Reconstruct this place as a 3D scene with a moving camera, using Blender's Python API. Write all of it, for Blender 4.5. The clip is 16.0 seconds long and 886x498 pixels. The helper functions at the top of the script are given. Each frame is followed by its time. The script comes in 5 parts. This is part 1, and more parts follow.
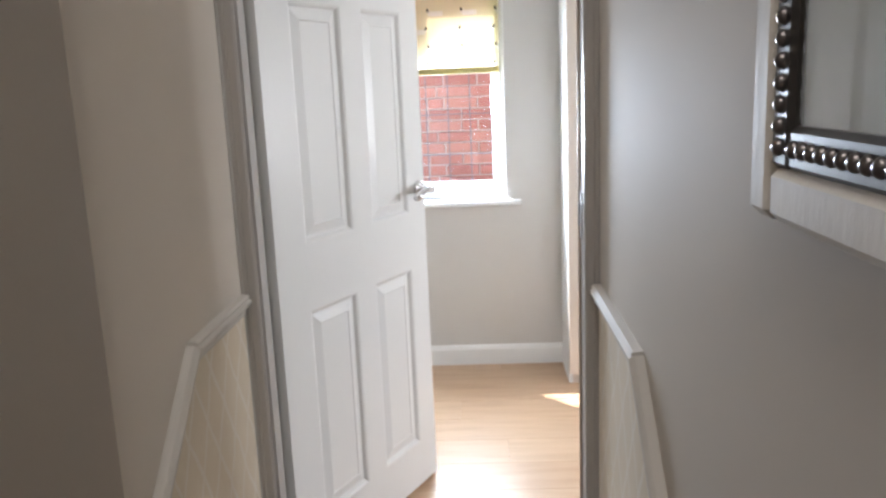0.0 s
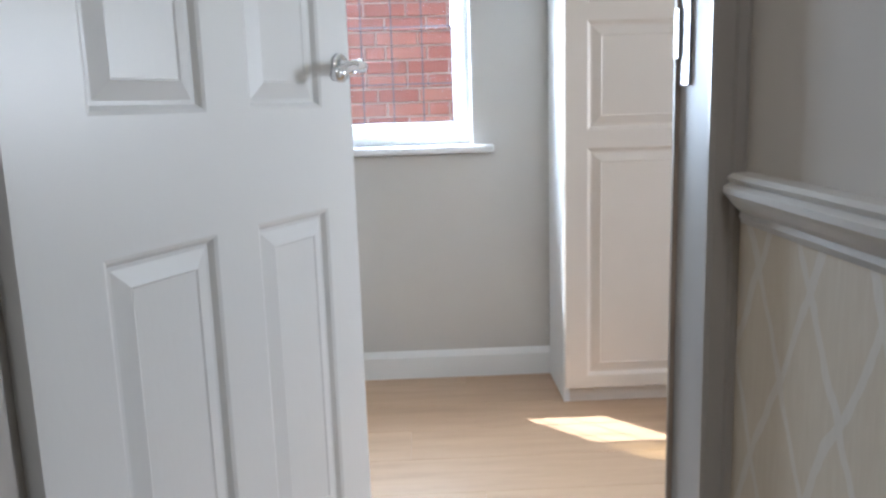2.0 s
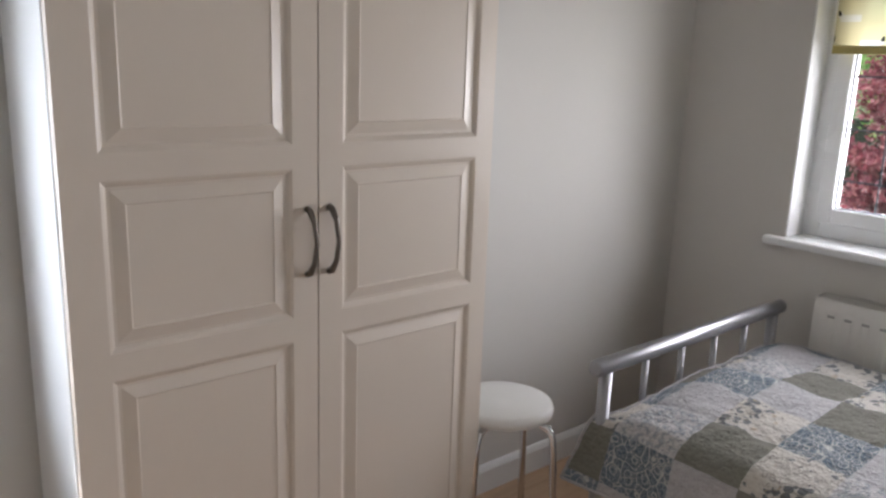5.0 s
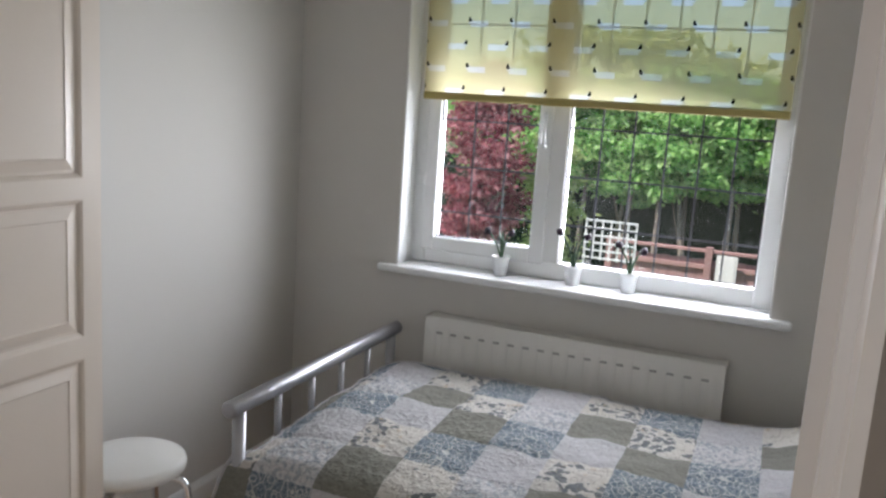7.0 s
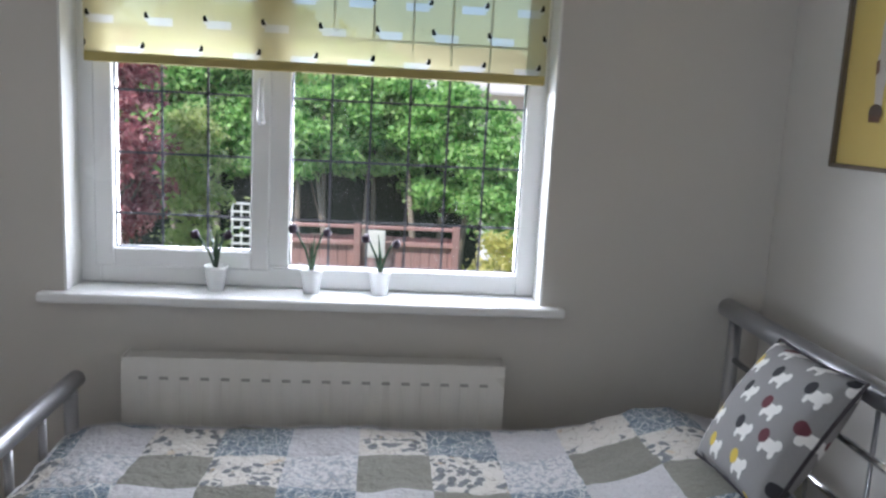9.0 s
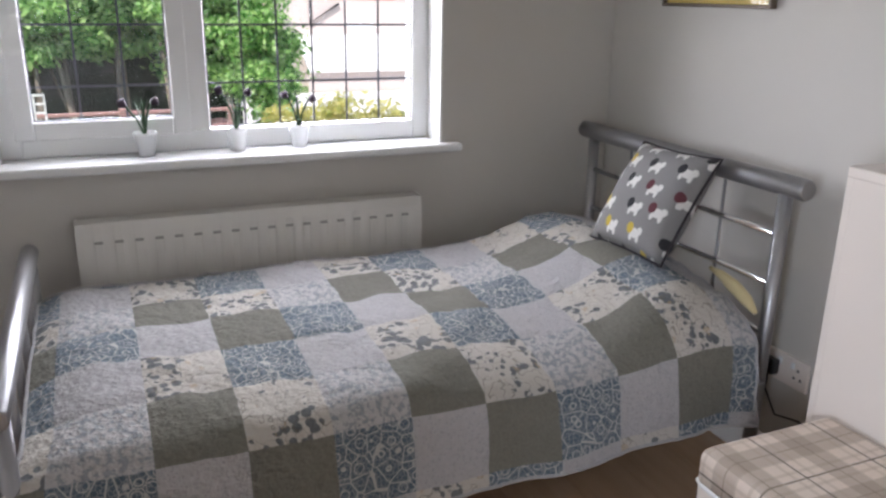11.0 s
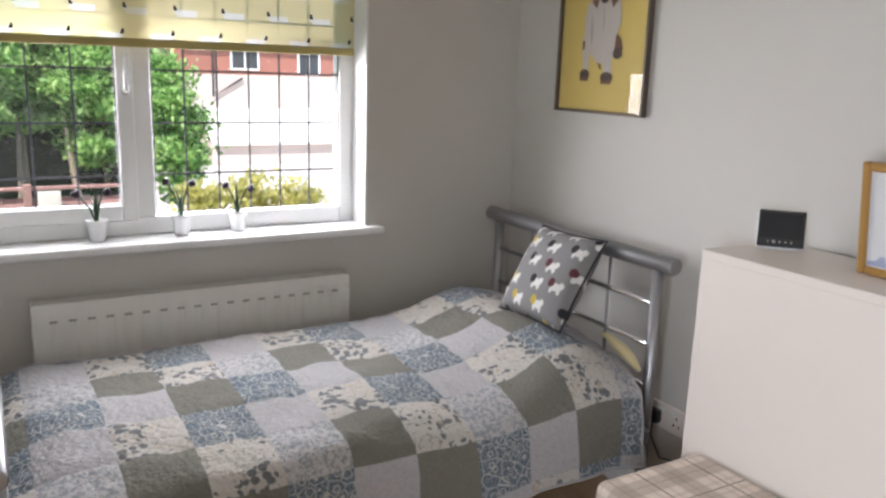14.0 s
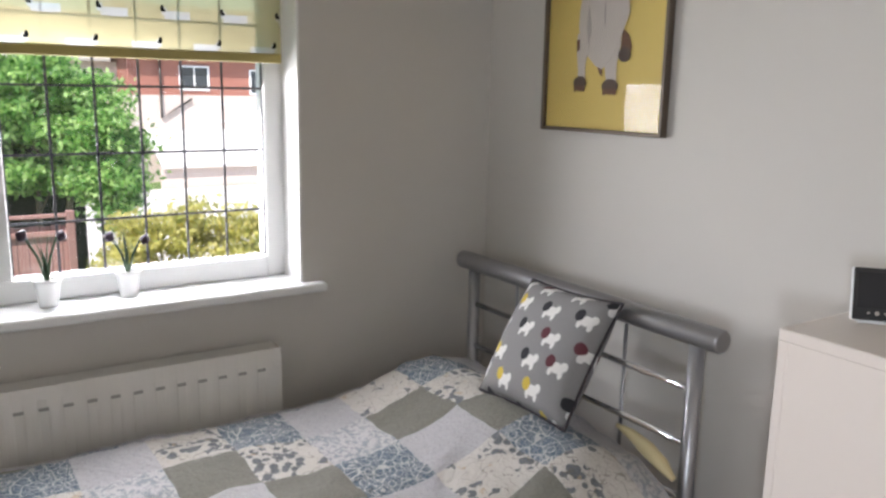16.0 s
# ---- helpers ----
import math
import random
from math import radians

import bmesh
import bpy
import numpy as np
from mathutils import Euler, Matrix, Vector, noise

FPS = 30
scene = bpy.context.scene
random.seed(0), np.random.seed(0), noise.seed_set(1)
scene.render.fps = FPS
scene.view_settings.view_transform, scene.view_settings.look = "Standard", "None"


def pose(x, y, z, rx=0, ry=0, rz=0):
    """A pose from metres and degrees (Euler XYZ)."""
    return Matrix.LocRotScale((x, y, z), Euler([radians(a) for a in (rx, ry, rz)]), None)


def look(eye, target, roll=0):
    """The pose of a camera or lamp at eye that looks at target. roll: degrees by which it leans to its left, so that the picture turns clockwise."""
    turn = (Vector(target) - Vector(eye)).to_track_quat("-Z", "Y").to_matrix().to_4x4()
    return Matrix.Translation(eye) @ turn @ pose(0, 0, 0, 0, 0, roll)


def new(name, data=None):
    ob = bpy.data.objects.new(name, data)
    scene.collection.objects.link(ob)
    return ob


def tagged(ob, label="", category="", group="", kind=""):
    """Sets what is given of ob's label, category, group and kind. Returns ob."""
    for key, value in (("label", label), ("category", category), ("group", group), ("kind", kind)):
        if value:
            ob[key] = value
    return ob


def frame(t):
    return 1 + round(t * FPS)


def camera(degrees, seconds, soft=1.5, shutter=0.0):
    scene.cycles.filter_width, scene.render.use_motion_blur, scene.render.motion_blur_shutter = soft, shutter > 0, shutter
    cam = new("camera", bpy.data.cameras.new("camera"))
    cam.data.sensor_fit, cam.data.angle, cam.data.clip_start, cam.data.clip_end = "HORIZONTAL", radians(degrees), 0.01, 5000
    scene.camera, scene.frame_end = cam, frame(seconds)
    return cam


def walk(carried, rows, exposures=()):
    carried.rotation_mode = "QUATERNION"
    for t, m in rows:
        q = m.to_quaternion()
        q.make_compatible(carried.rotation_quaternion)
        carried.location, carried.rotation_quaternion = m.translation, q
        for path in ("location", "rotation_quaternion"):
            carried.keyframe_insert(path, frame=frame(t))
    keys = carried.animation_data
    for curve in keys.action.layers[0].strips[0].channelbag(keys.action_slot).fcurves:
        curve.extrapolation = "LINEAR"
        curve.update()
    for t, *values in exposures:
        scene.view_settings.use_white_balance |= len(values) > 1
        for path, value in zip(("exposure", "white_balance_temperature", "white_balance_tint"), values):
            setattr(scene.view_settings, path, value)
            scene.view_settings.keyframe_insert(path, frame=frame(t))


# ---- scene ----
cam = camera(58.1, 16.0, soft=2.6)
PATH = [
    (0, (0.058, 0.062, 1.319), (-0.036, 2.02, 0.92), -2.4),
    (0.3, (0.061, 0.186, 1.309), (0.01, 2.143, 0.9), -2.2),
    (0.5, (0.05, 0.254, 1.298), (0.012, 2.209, 0.876), -0.7),
    (1, (0.006, 0.476, 1.112), (0.007, 2.438, 0.724), -0.8),
    (1.5, (0.004, 0.774, 0.957), (0.044, 2.741, 0.597), -0.8),
    (2, (0.007, 1.082, 0.934), (0.058, 3.049, 0.575), -1.8),
    (2.5, (0.013, 1.404, 1.107), (0.173, 3.363, 0.736), -1.6),
    (3, (0.035, 1.631, 1.268), (0.231, 3.583, 0.88), -0.8),
    (3.5, (0.059, 1.798, 1.351), (0.324, 3.734, 0.927), -1.6),
    (4, (0.053, 1.94, 1.357), (0.646, 3.806, 0.951), -1.3),
    (4.5, (0.076, 1.991, 1.355), (0.999, 3.718, 0.948), 0.2),
    (5, (0.074, 2.033, 1.375), (1.343, 3.509, 0.916), 2.0),
    (5.2, (0.08, 2.024, 1.363), (1.455, 3.403, 0.905), 2.0),
    (7.3, (0.063, 2.028, 1.397), (1.901, 2.749, 1.077), 4.1),
    (7.5, (0.065, 2.028, 1.397), (1.91, 2.734, 1.084), 4.4),
    (8, (0.052, 2.216, 1.432), (1.962, 2.686, 1.071), 5.1),
    (8.5, (0.365, 2.314, 1.373), (2.324, 2.548, 1.047), 3.6),
    (9, (0.535, 2.462, 1.351), (2.5, 2.301, 1.016), 3.0),
    (9.5, (0.609, 2.615, 1.307), (2.525, 2.178, 0.934), 2.4),
    (10, (0.498, 2.749, 1.288), (2.368, 2.196, 0.844), 1.5),
    (12.3, (0.101, 3.231, 1.354), (1.73, 2.345, 0.603), 1.0),
    (12.5, (0.066, 3.226, 1.367), (1.701, 2.352, 0.615), 0.9),
    (13, (0.046, 3.227, 1.386), (1.722, 2.339, 0.752), 0.5),
    (13.5, (0.052, 3.235, 1.404), (1.752, 2.299, 0.921), 1.2),
    (14, (0.046, 3.221, 1.398), (1.729, 2.233, 0.963), 1.9),
    (14.5, (0.065, 3.203, 1.396), (1.732, 2.181, 0.975), 2.1),
    (15, (0.17, 3.138, 1.394), (1.83, 2.101, 0.98), 2.8),
    (15.5, (0.387, 3.022, 1.388), (2.022, 1.94, 0.996), 2.8),
    (16, (0.621, 2.885, 1.377), (2.26, 1.807, 0.986), 1.1),
]
EXPOSURES = [(0, 1.8, 5950, 13), (0.8, 1.6, 5900, 13), (1.6, 1.38, 5650, 12), (2.1, 1.38, 5550, 10), (2.6, 1.15, 6000, 14), (3.1, 0.85, 6050, 14), (3.6, 0.3, 6050, 14), (5.2, 0.62, 6200, 16), (7.5, 0.6, 5900, 12), (8.5, 0.65, 5750, 12), (10.2, 0.5, 5850, 14), (12.5, 1.22, 6500, 20), (13.5, 0.93, 6280, 16), (16, 0.82, 6300, 15)]
walk(cam, [(t, look(eye, target, roll)) for t, eye, target, roll in PATH], EXPOSURES)

# ---- world, sun and exposure ----
SUN_ELEV, SUN_DIR = radians(56.5), Vector((0.380, -0.400, -0.834))
world = bpy.data.worlds.new("sky")
scene.world = world
world.use_nodes = True
sky = world.node_tree.nodes.new("ShaderNodeTexSky")
sky.sky_type, sky.sun_disc = "NISHITA", False
sky.sun_elevation, sky.sun_rotation = SUN_ELEV, radians(-43.5)
world.node_tree.links.new(sky.outputs[0], world.node_tree.nodes["Background"].inputs[0])
world.node_tree.nodes["Background"].inputs[1].default_value = 0.15
sun = new("sun", bpy.data.lights.new("sun", "SUN"))
sun.data.energy, sun.data.angle, sun.data.color = 5.0, radians(0.6), (1.0, 0.95, 0.87)
sun.matrix_world = look((-3, 3, 9), Vector((-3, 3, 9)) + SUN_DIR)


def area_lamp(name, at, to, width, height, power, colour, spread=180):
    lamp = new(name, bpy.data.lights.new(name, "AREA"))
    lamp.data.shape, lamp.data.size, lamp.data.size_y = "RECTANGLE", width, height
    lamp.data.energy, lamp.data.color, lamp.data.spread = power, colour, radians(spread)
    lamp.matrix_world = look(at, to)
    return lamp


area_lamp("sky_light_east", (2.99, 2.60, 1.15), (0.9, 2.97, 0.48), 1.2, 0.55, 20.5, (0.99, 0.98, 0.965), 165)
area_lamp("sky_light_north", (-0.08, 4.0, 1.12), (0.25, 2.6, 0.55), 0.45, 0.5, 21, (0.84, 0.93, 1.0))
# added fill that brightens the hall; no fitting or window is known here
area_lamp("hall_fill", (-0.07, -0.3, 2.93), (-0.07, 0.1, 0), 0.5, 1.6, 10.5, (1.0, 0.92, 0.81))

# ---- materials ----
def nodes_of(name):
    m = bpy.data.materials.new(name)
    m.use_nodes = True
    return m, m.node_tree.nodes, m.node_tree.links, m.node_tree.nodes["Principled BSDF"]


def mixed(n, l, fac, a, b):
    x = n.new("ShaderNodeMix")
    x.data_type = "RGBA"
    for sock, v in ((x.inputs[0], fac), (x.inputs[6], a), (x.inputs[7], b)):
        if isinstance(v, (int, float)):
            sock.default_value = v
        elif isinstance(v, tuple):
            sock.default_value = (*v, 1) if len(v) == 3 else v
        else:
            l.new(v, sock)
    return x.outputs[2]


def math_node(n, l, op, a, b=0.0):
    x = n.new("ShaderNodeMath")
    x.operation = op
    for sock, v in zip(x.inputs, (a, b)):
        if isinstance(v, (int, float)):
            sock.default_value = v
        else:
            l.new(v, sock)
    return x.outputs[0]


def coords(n, l, scale=(1, 1, 1), kind="Object", turn=(0, 0, 0)):
    c, m = n.new("ShaderNodeTexCoord"), n.new("ShaderNodeMapping")
    l.new(c.outputs[kind], m.inputs[0])
    m.inputs["Scale"].default_value = scale
    m.inputs["Rotation"].default_value = turn
    return m.outputs[0]


def noise_tex(n, l, vec, scale, detail=4.0, rough=0.55):
    x = n.new("ShaderNodeTexNoise")
    l.new(vec, x.inputs["Vector"])
    x.inputs["Scale"].default_value, x.inputs["Detail"].default_value, x.inputs["Roughness"].default_value = scale, detail, rough
    return x.outputs[0]


def ramp(n, l, fac, stops):
    r = n.new("ShaderNodeValToRGB")
    l.new(fac, r.inputs[0])
    while len(r.color_ramp.elements) < len(stops):
        r.color_ramp.elements.new(0.5)
    for e, (p, c) in zip(r.color_ramp.elements, stops):
        e.position, e.color = p, (*c, 1)
    return r.outputs[0]


def bump(n, l, b, height, strength, dist=0.01):
    x = n.new("ShaderNodeBump")
    x.inputs["Strength"].default_value, x.inputs["Distance"].default_value = strength, dist
    l.new(height, x.inputs["Height"])
    l.new(x.outputs[0], b.inputs["Normal"])


def shade(c, k):
    return tuple(min(1.0, v * k) for v in c)


def plain(name, colour, rough=0.5, metal=0.0, vary=0.08, big=1.2, fine=60.0, relief=0.08, stretch=(1, 1, 1), rnd=0.0, spec=0.5):
    """A surface with slow and fine variation of colour and a fine relief."""
    m, n, l, b = nodes_of(name)
    v = coords(n, l, stretch)
    slow, grain = noise_tex(n, l, v, big, 3), noise_tex(n, l, v, fine, 5)
    c = mixed(n, l, slow, shade(colour, 1 - vary), shade(colour, 1 + vary))
    c = mixed(n, l, math_node(n, l, "MULTIPLY", grain, vary), c, shade(colour, 1 - 2.2 * vary))
    if rnd:
        info = n.new("ShaderNodeObjectInfo")
        c = mixed(n, l, math_node(n, l, "MULTIPLY", info.outputs["Random"], rnd), c, shade(colour, 0.45))
    l.new(c, b.inputs["Base Color"])
    b.inputs["Metallic"].default_value, b.inputs["Specular IOR Level"].default_value = metal, spec
    l.new(math_node(n, l, "ADD", math_node(n, l, "MULTIPLY", slow, 0.16), rough - 0.08), b.inputs["Roughness"])
    if relief:
        bump(n, l, b, grain, relief, 0.004)
    return m


M = {}
M["wall"] = plain("wall_paint", (0.60, 0.577, 0.54), 0.62, fine=240, relief=0.04, vary=0.02, big=0.9)
M["hall"] = plain("hall_paint", (0.62, 0.57, 0.505), 0.7, spec=0.12, fine=30, relief=0.05, vary=0.03, big=0.9, stretch=(1, 1, 0.12))
# hall wall colour with the corner's shade put into it
M["shaded_hall"] = plain("shaded_hall_paint", (0.31, 0.275, 0.235), 0.6, fine=200, relief=0.1, vary=0.03)
M["ceiling"] = plain("ceiling_paint", (0.8, 0.79, 0.76), 0.8, vary=0.02)
M["gloss"] = plain("white_gloss_paint", (0.80, 0.80, 0.785), 0.34, spec=0.35, vary=0.015, fine=90, relief=0.05)
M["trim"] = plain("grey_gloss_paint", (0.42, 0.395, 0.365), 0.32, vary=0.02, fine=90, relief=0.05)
M["dado"] = plain("off_white_rail_paint", (0.60, 0.57, 0.525), 0.66, spec=0.18, vary=0.03, fine=90, relief=0.05)
M["pvc"] = plain("white_pvc", (0.83, 0.84, 0.84), 0.24, vary=0.012, relief=0.02)
M["cream"] = plain("cream_foil", (0.68, 0.605, 0.525), 0.36, vary=0.015, fine=120, relief=0.03)
M["side_foil"] = plain("white_foil", (0.74, 0.735, 0.725), 0.36, vary=0.015, fine=120, relief=0.03)
M["white"] = plain("white_melamine", (0.82, 0.75, 0.69), 0.4, vary=0.012, relief=0.02)
M["chrome"] = plain("chrome", (0.78, 0.78, 0.8), 0.14, 1.0, 0.03, relief=0.02)
M["steel"] = plain("silver_metal_paint", (0.36, 0.36, 0.375), 0.36, 0.85, 0.03, fine=150, relief=0.04)
M["bronze"] = plain("antique_pewter", (0.16, 0.14, 0.12), 0.36, 0.9, 0.08)
M["black"] = plain("black_plastic", (0.02, 0.02, 0.022), 0.3, vary=0.05)
M["carpet"] = plain("stair_carpet", (0.30, 0.26, 0.22), 0.95, vary=0.12, fine=300, relief=0.6)
M["pale_lead"] = plain("pale_lead_strip", (0.17, 0.175, 0.20), 0.6, 0.0, 0.05)
M["lead"] = plain("lead_strip", (0.13, 0.13, 0.145), 0.75, 0.0, 0.05)
M["mortar"] = plain("mortar", (0.66, 0.50, 0.43), 0.9, vary=0.1, relief=0.3)
M["plant"] = plain("leaf_green", (0.03, 0.075, 0.03), 0.5, vary=0.15)
M["flower"] = plain("dark_flower", (0.03, 0.012, 0.03), 0.6, vary=0.1)
M["soil"] = plain("potting_soil", (0.05, 0.035, 0.025), 0.95, relief=0.5)


def glass_mat(name, tint=(1, 1, 1), sheen=0.035):
    m, n, l, b = nodes_of(name)
    t, g, x = n.new("ShaderNodeBsdfTransparent"), n.new("ShaderNodeBsdfGlossy"), n.new("ShaderNodeMixShader")
    t.inputs[0].default_value = (*tint, 1)
    g.inputs["Roughness"].default_value = 0.02
    f = n.new("ShaderNodeLayerWeight")
    k = math_node(n, l, "ADD", math_node(n, l, "MULTIPLY", math_node(n, l, "POWER", f.outputs["Facing"], 4.0), 0.8), sheen)
    l.new(k, x.inputs[0]), l.new(t.outputs[0], x.inputs[1]), l.new(g.outputs[0], x.inputs[2])
    l.new(x.outputs[0], n["Material Output"].inputs[0])
    return m


M["glass"] = glass_mat("window_glass")
M["print_glass"] = glass_mat("picture_glazing", (1, 1, 1), 0.016)


def laminate():
    m, n, l, b = nodes_of("light_oak_laminate")
    info = n.new("ShaderNodeObjectInfo")
    v = coords(n, l, (1.1, 9.0, 1))
    off = n.new("ShaderNodeVectorMath")
    off.operation = "ADD"
    comb = n.new("ShaderNodeCombineXYZ")
    shift = math_node(n, l, "MULTIPLY", info.outputs["Random"], 40.0)
    l.new(shift, comb.inputs[0]), l.new(shift, comb.inputs[1])
    l.new(v, off.inputs[0]), l.new(comb.outputs[0], off.inputs[1])
    g = noise_tex(n, l, off.outputs[0], 2.2, 6, 0.6)
    c = ramp(n, l, g, [(0.28, (0.46, 0.305, 0.185)), (0.52, (0.54, 0.37, 0.235)), (0.78, (0.60, 0.425, 0.28))])
    c = mixed(n, l, math_node(n, l, "MULTIPLY", info.outputs["Random"], 0.22), c, (0.36, 0.20, 0.10))
    l.new(c, b.inputs["Base Color"])
    l.new(math_node(n, l, "ADD", math_node(n, l, "MULTIPLY", g, 0.12), 0.29), b.inputs["Roughness"])
    bump(n, l, b, g, 0.05, 0.002)
    return m


M["floor"] = laminate()


def wallpaper():
    """Cream paper with a pale hand-drawn diamond trellis."""
    m, n, l, b = nodes_of("trellis_wallpaper")
    c = n.new("ShaderNodeTexCoord")
    s = n.new("ShaderNodeSeparateXYZ")
    l.new(c.outputs["Object"], s.inputs[0])
    wob = noise_tex(n, l, c.outputs["Object"], 9.0, 3)
    w = math_node(n, l, "MULTIPLY", wob, 0.35)
    y, z = math_node(n, l, "MULTIPLY", s.outputs[1], 9.5), math_node(n, l, "MULTIPLY", s.outputs[2], 5.2)
    lines = []
    for op in ("ADD", "SUBTRACT"):
        f = math_node(n, l, "FRACT", math_node(n, l, "ADD", math_node(n, l, op, y, z), w))
        lines.append(math_node(n, l, "LESS_THAN", math_node(n, l, "ABSOLUTE", math_node(n, l, "SUBTRACT", f, 0.5)), 0.055))
    k = math_node(n, l, "MAXIMUM", *lines)
    fib = noise_tex(n, l, coords(n, l, (1, 1, 0.15)), 160, 3)
    base = mixed(n, l, fib, (0.66, 0.57, 0.44), (0.74, 0.665, 0.54))
    l.new(mixed(n, l, math_node(n, l, "MULTIPLY", k, 0.55), base, (0.80, 0.76, 0.70)), b.inputs["Base Color"])
    b.inputs["Roughness"].default_value = 0.75
    bump(n, l, b, fib, 0.15, 0.002)
    return m


M["paper"] = wallpaper()


def brick_mat():
    m, n, l, b = nodes_of("red_brick")
    info = n.new("ShaderNodeObjectInfo")
    v = coords(n, l)
    g, s = noise_tex(n, l, v, 55, 5), noise_tex(n, l, v, 7, 3)
    c = ramp(n, l, info.outputs["Random"], [(0.0, (0.47, 0.16, 0.12)), (0.5, (0.58, 0.215, 0.165)), (1.0, (0.65, 0.29, 0.215))])
    c = mixed(n, l, math_node(n, l, "MULTIPLY", s, 0.5), c, (0.38, 0.12, 0.10))
    c = mixed(n, l, math_node(n, l, "MULTIPLY", g, 0.3), c, (0.5, 0.2, 0.14))
    l.new(c, b.inputs["Base Color"])
    b.inputs["Roughness"].default_value = 0.9
    bump(n, l, b, g, 0.4, 0.004)
    return m


M["brick"] = brick_mat()

# ---- building blocks ----
BASE = {}


def thing(name, at, label, category, group="", kind=""):
    e = new(name)
    e.location = at
    BASE[e] = Vector(at)
    return tagged(e, label, category, group, kind)


def part(name, bm, material, parent=None, label="", smooth=False, kind=""):
    """Links a bmesh, whose corners are given in the world, as one mesh object under its parent."""
    base = BASE.get(parent, Vector((0, 0, 0)))
    bm.transform(Matrix.Translation(-base))
    me = bpy.data.meshes.new(name)
    bm.to_mesh(me)
    bm.free()
    for m in (material if isinstance(material, (list, tuple)) else [material]):
        me.materials.append(m)
    if smooth:
        me.polygons.foreach_set("use_smooth", [True] * len(me.polygons))
    ob = new(name, me)
    if parent:
        ob.parent = parent
    BASE[ob] = base
    return tagged(ob, label, "", "", kind)


def add_box(bm, x0, x1, y0, y1, z0, z1, bevel=0.0, seg=1):
    b2 = bmesh.new()
    bmesh.ops.create_cube(b2, size=1, matrix=Matrix.Translation(((x0 + x1) / 2, (y0 + y1) / 2, (z0 + z1) / 2)) @ Matrix.Diagonal((abs(x1 - x0), abs(y1 - y0), abs(z1 - z0), 1)))
    if bevel:
        bmesh.ops.bevel(b2, geom=b2.edges[:], offset=bevel, segments=seg, affect="EDGES", profile=0.5)
    join(bm, b2)


def join(bm, other, m=None):
    if m is not None:
        other.transform(m)
    me = bpy.data.meshes.new("tmp")
    other.to_mesh(me)
    other.free()
    bm.from_mesh(me)
    bpy.data.meshes.remove(me)


def box(*a, **k):
    bm = bmesh.new()
    add_box(bm, *a, **k)
    return bm


def boxes(*rows, bevel=0.0):
    bm = bmesh.new()
    for r in rows:
        add_box(bm, *r, bevel=bevel)
    return bm


def tube(points, radius, sides=12, caps=True):
    """A round tube along a line of points."""
    bm = bmesh.new()
    pts = [Vector(p) for p in points]
    rings, up = [], None
    for i, p in enumerate(pts):
        d = (pts[min(i + 1, len(pts) - 1)] - pts[max(i - 1, 0)]).normalized()
        if up is None:
            up = d.orthogonal().normalized()
        up = (up - d * up.dot(d)).normalized()
        side = d.cross(up)
        r = radius[i] if isinstance(radius, (list, tuple)) else radius
        rings.append([bm.verts.new(p + r * (math.cos(a) * up + math.sin(a) * side)) for a in (2 * math.pi * k / sides for k in range(sides))])
    for a, b in zip(rings, rings[1:]):
        for k in range(sides):
            f = bm.faces.new((a[k], a[(k + 1) % sides], b[(k + 1) % sides], b[k]))
            f.smooth = True
    if caps:
        bm.faces.new(rings[0][::-1]), bm.faces.new(rings[-1])
    bmesh.ops.recalc_face_normals(bm, faces=bm.faces[:])
    return bm


def lathe(profile, at, sides=24):
    """A turned shape from (radius, height) pairs."""
    bm = bmesh.new()
    rings = [[bm.verts.new((at[0] + r * math.cos(2 * math.pi * k / sides), at[1] + r * math.sin(2 * math.pi * k / sides), at[2] + z)) for k in range(sides)] for r, z in profile]
    for a, b in zip(rings, rings[1:]):
        for k in range(sides):
            bm.faces.new((a[k], a[(k + 1) % sides], b[(k + 1) % sides], b[k])).smooth = True
    bm.faces.new(rings[0][::-1]), bm.faces.new(rings[-1])
    bmesh.ops.recalc_face_normals(bm, faces=bm.faces[:])
    return bm


def extrude_profile(profile, a, b, across, up=(0, 0, 1)):
    """A moulding: the profile's (across, up) pairs swept from a to b."""
    bm = bmesh.new()
    a, b, across, up = Vector(a), Vector(b), Vector(across), Vector(up)
    r0 = [bm.verts.new(a + across * p + up * q) for p, q in profile]
    r1 = [bm.verts.new(b + across * p + up * q) for p, q in profile]
    k = len(profile)
    for i in range(k):
        bm.faces.new((r0[i], r0[(i + 1) % k], r1[(i + 1) % k], r1[i]))
    bm.faces.new(r0[::-1]), bm.faces.new(r1)
    bmesh.ops.recalc_face_normals(bm, faces=bm.faces[:])
    return bm


# ---- plan ----
NORTH, EAST, SOUTH, WEST, CEIL = 3.738, 2.70, 1.352, -0.68, 2.36
HALL_R, HALL_L, DOOR_Y0, DOOR_Y1 = 0.332, -0.510, 1.885, 1.991
OPEN_L, OPEN_R, OPEN_TOP = -0.478, 0.304, 2.0
NW = dict(x0=-0.352, x1=0.19, z0=0.797, z1=2.06)
EW = dict(y0=1.997, y1=3.30, z0=0.830, z1=2.06)


def structure(name, bm, mat, label="", smooth=False):
    return tagged(part(name, bm, mat, None, label, smooth), kind="structure")


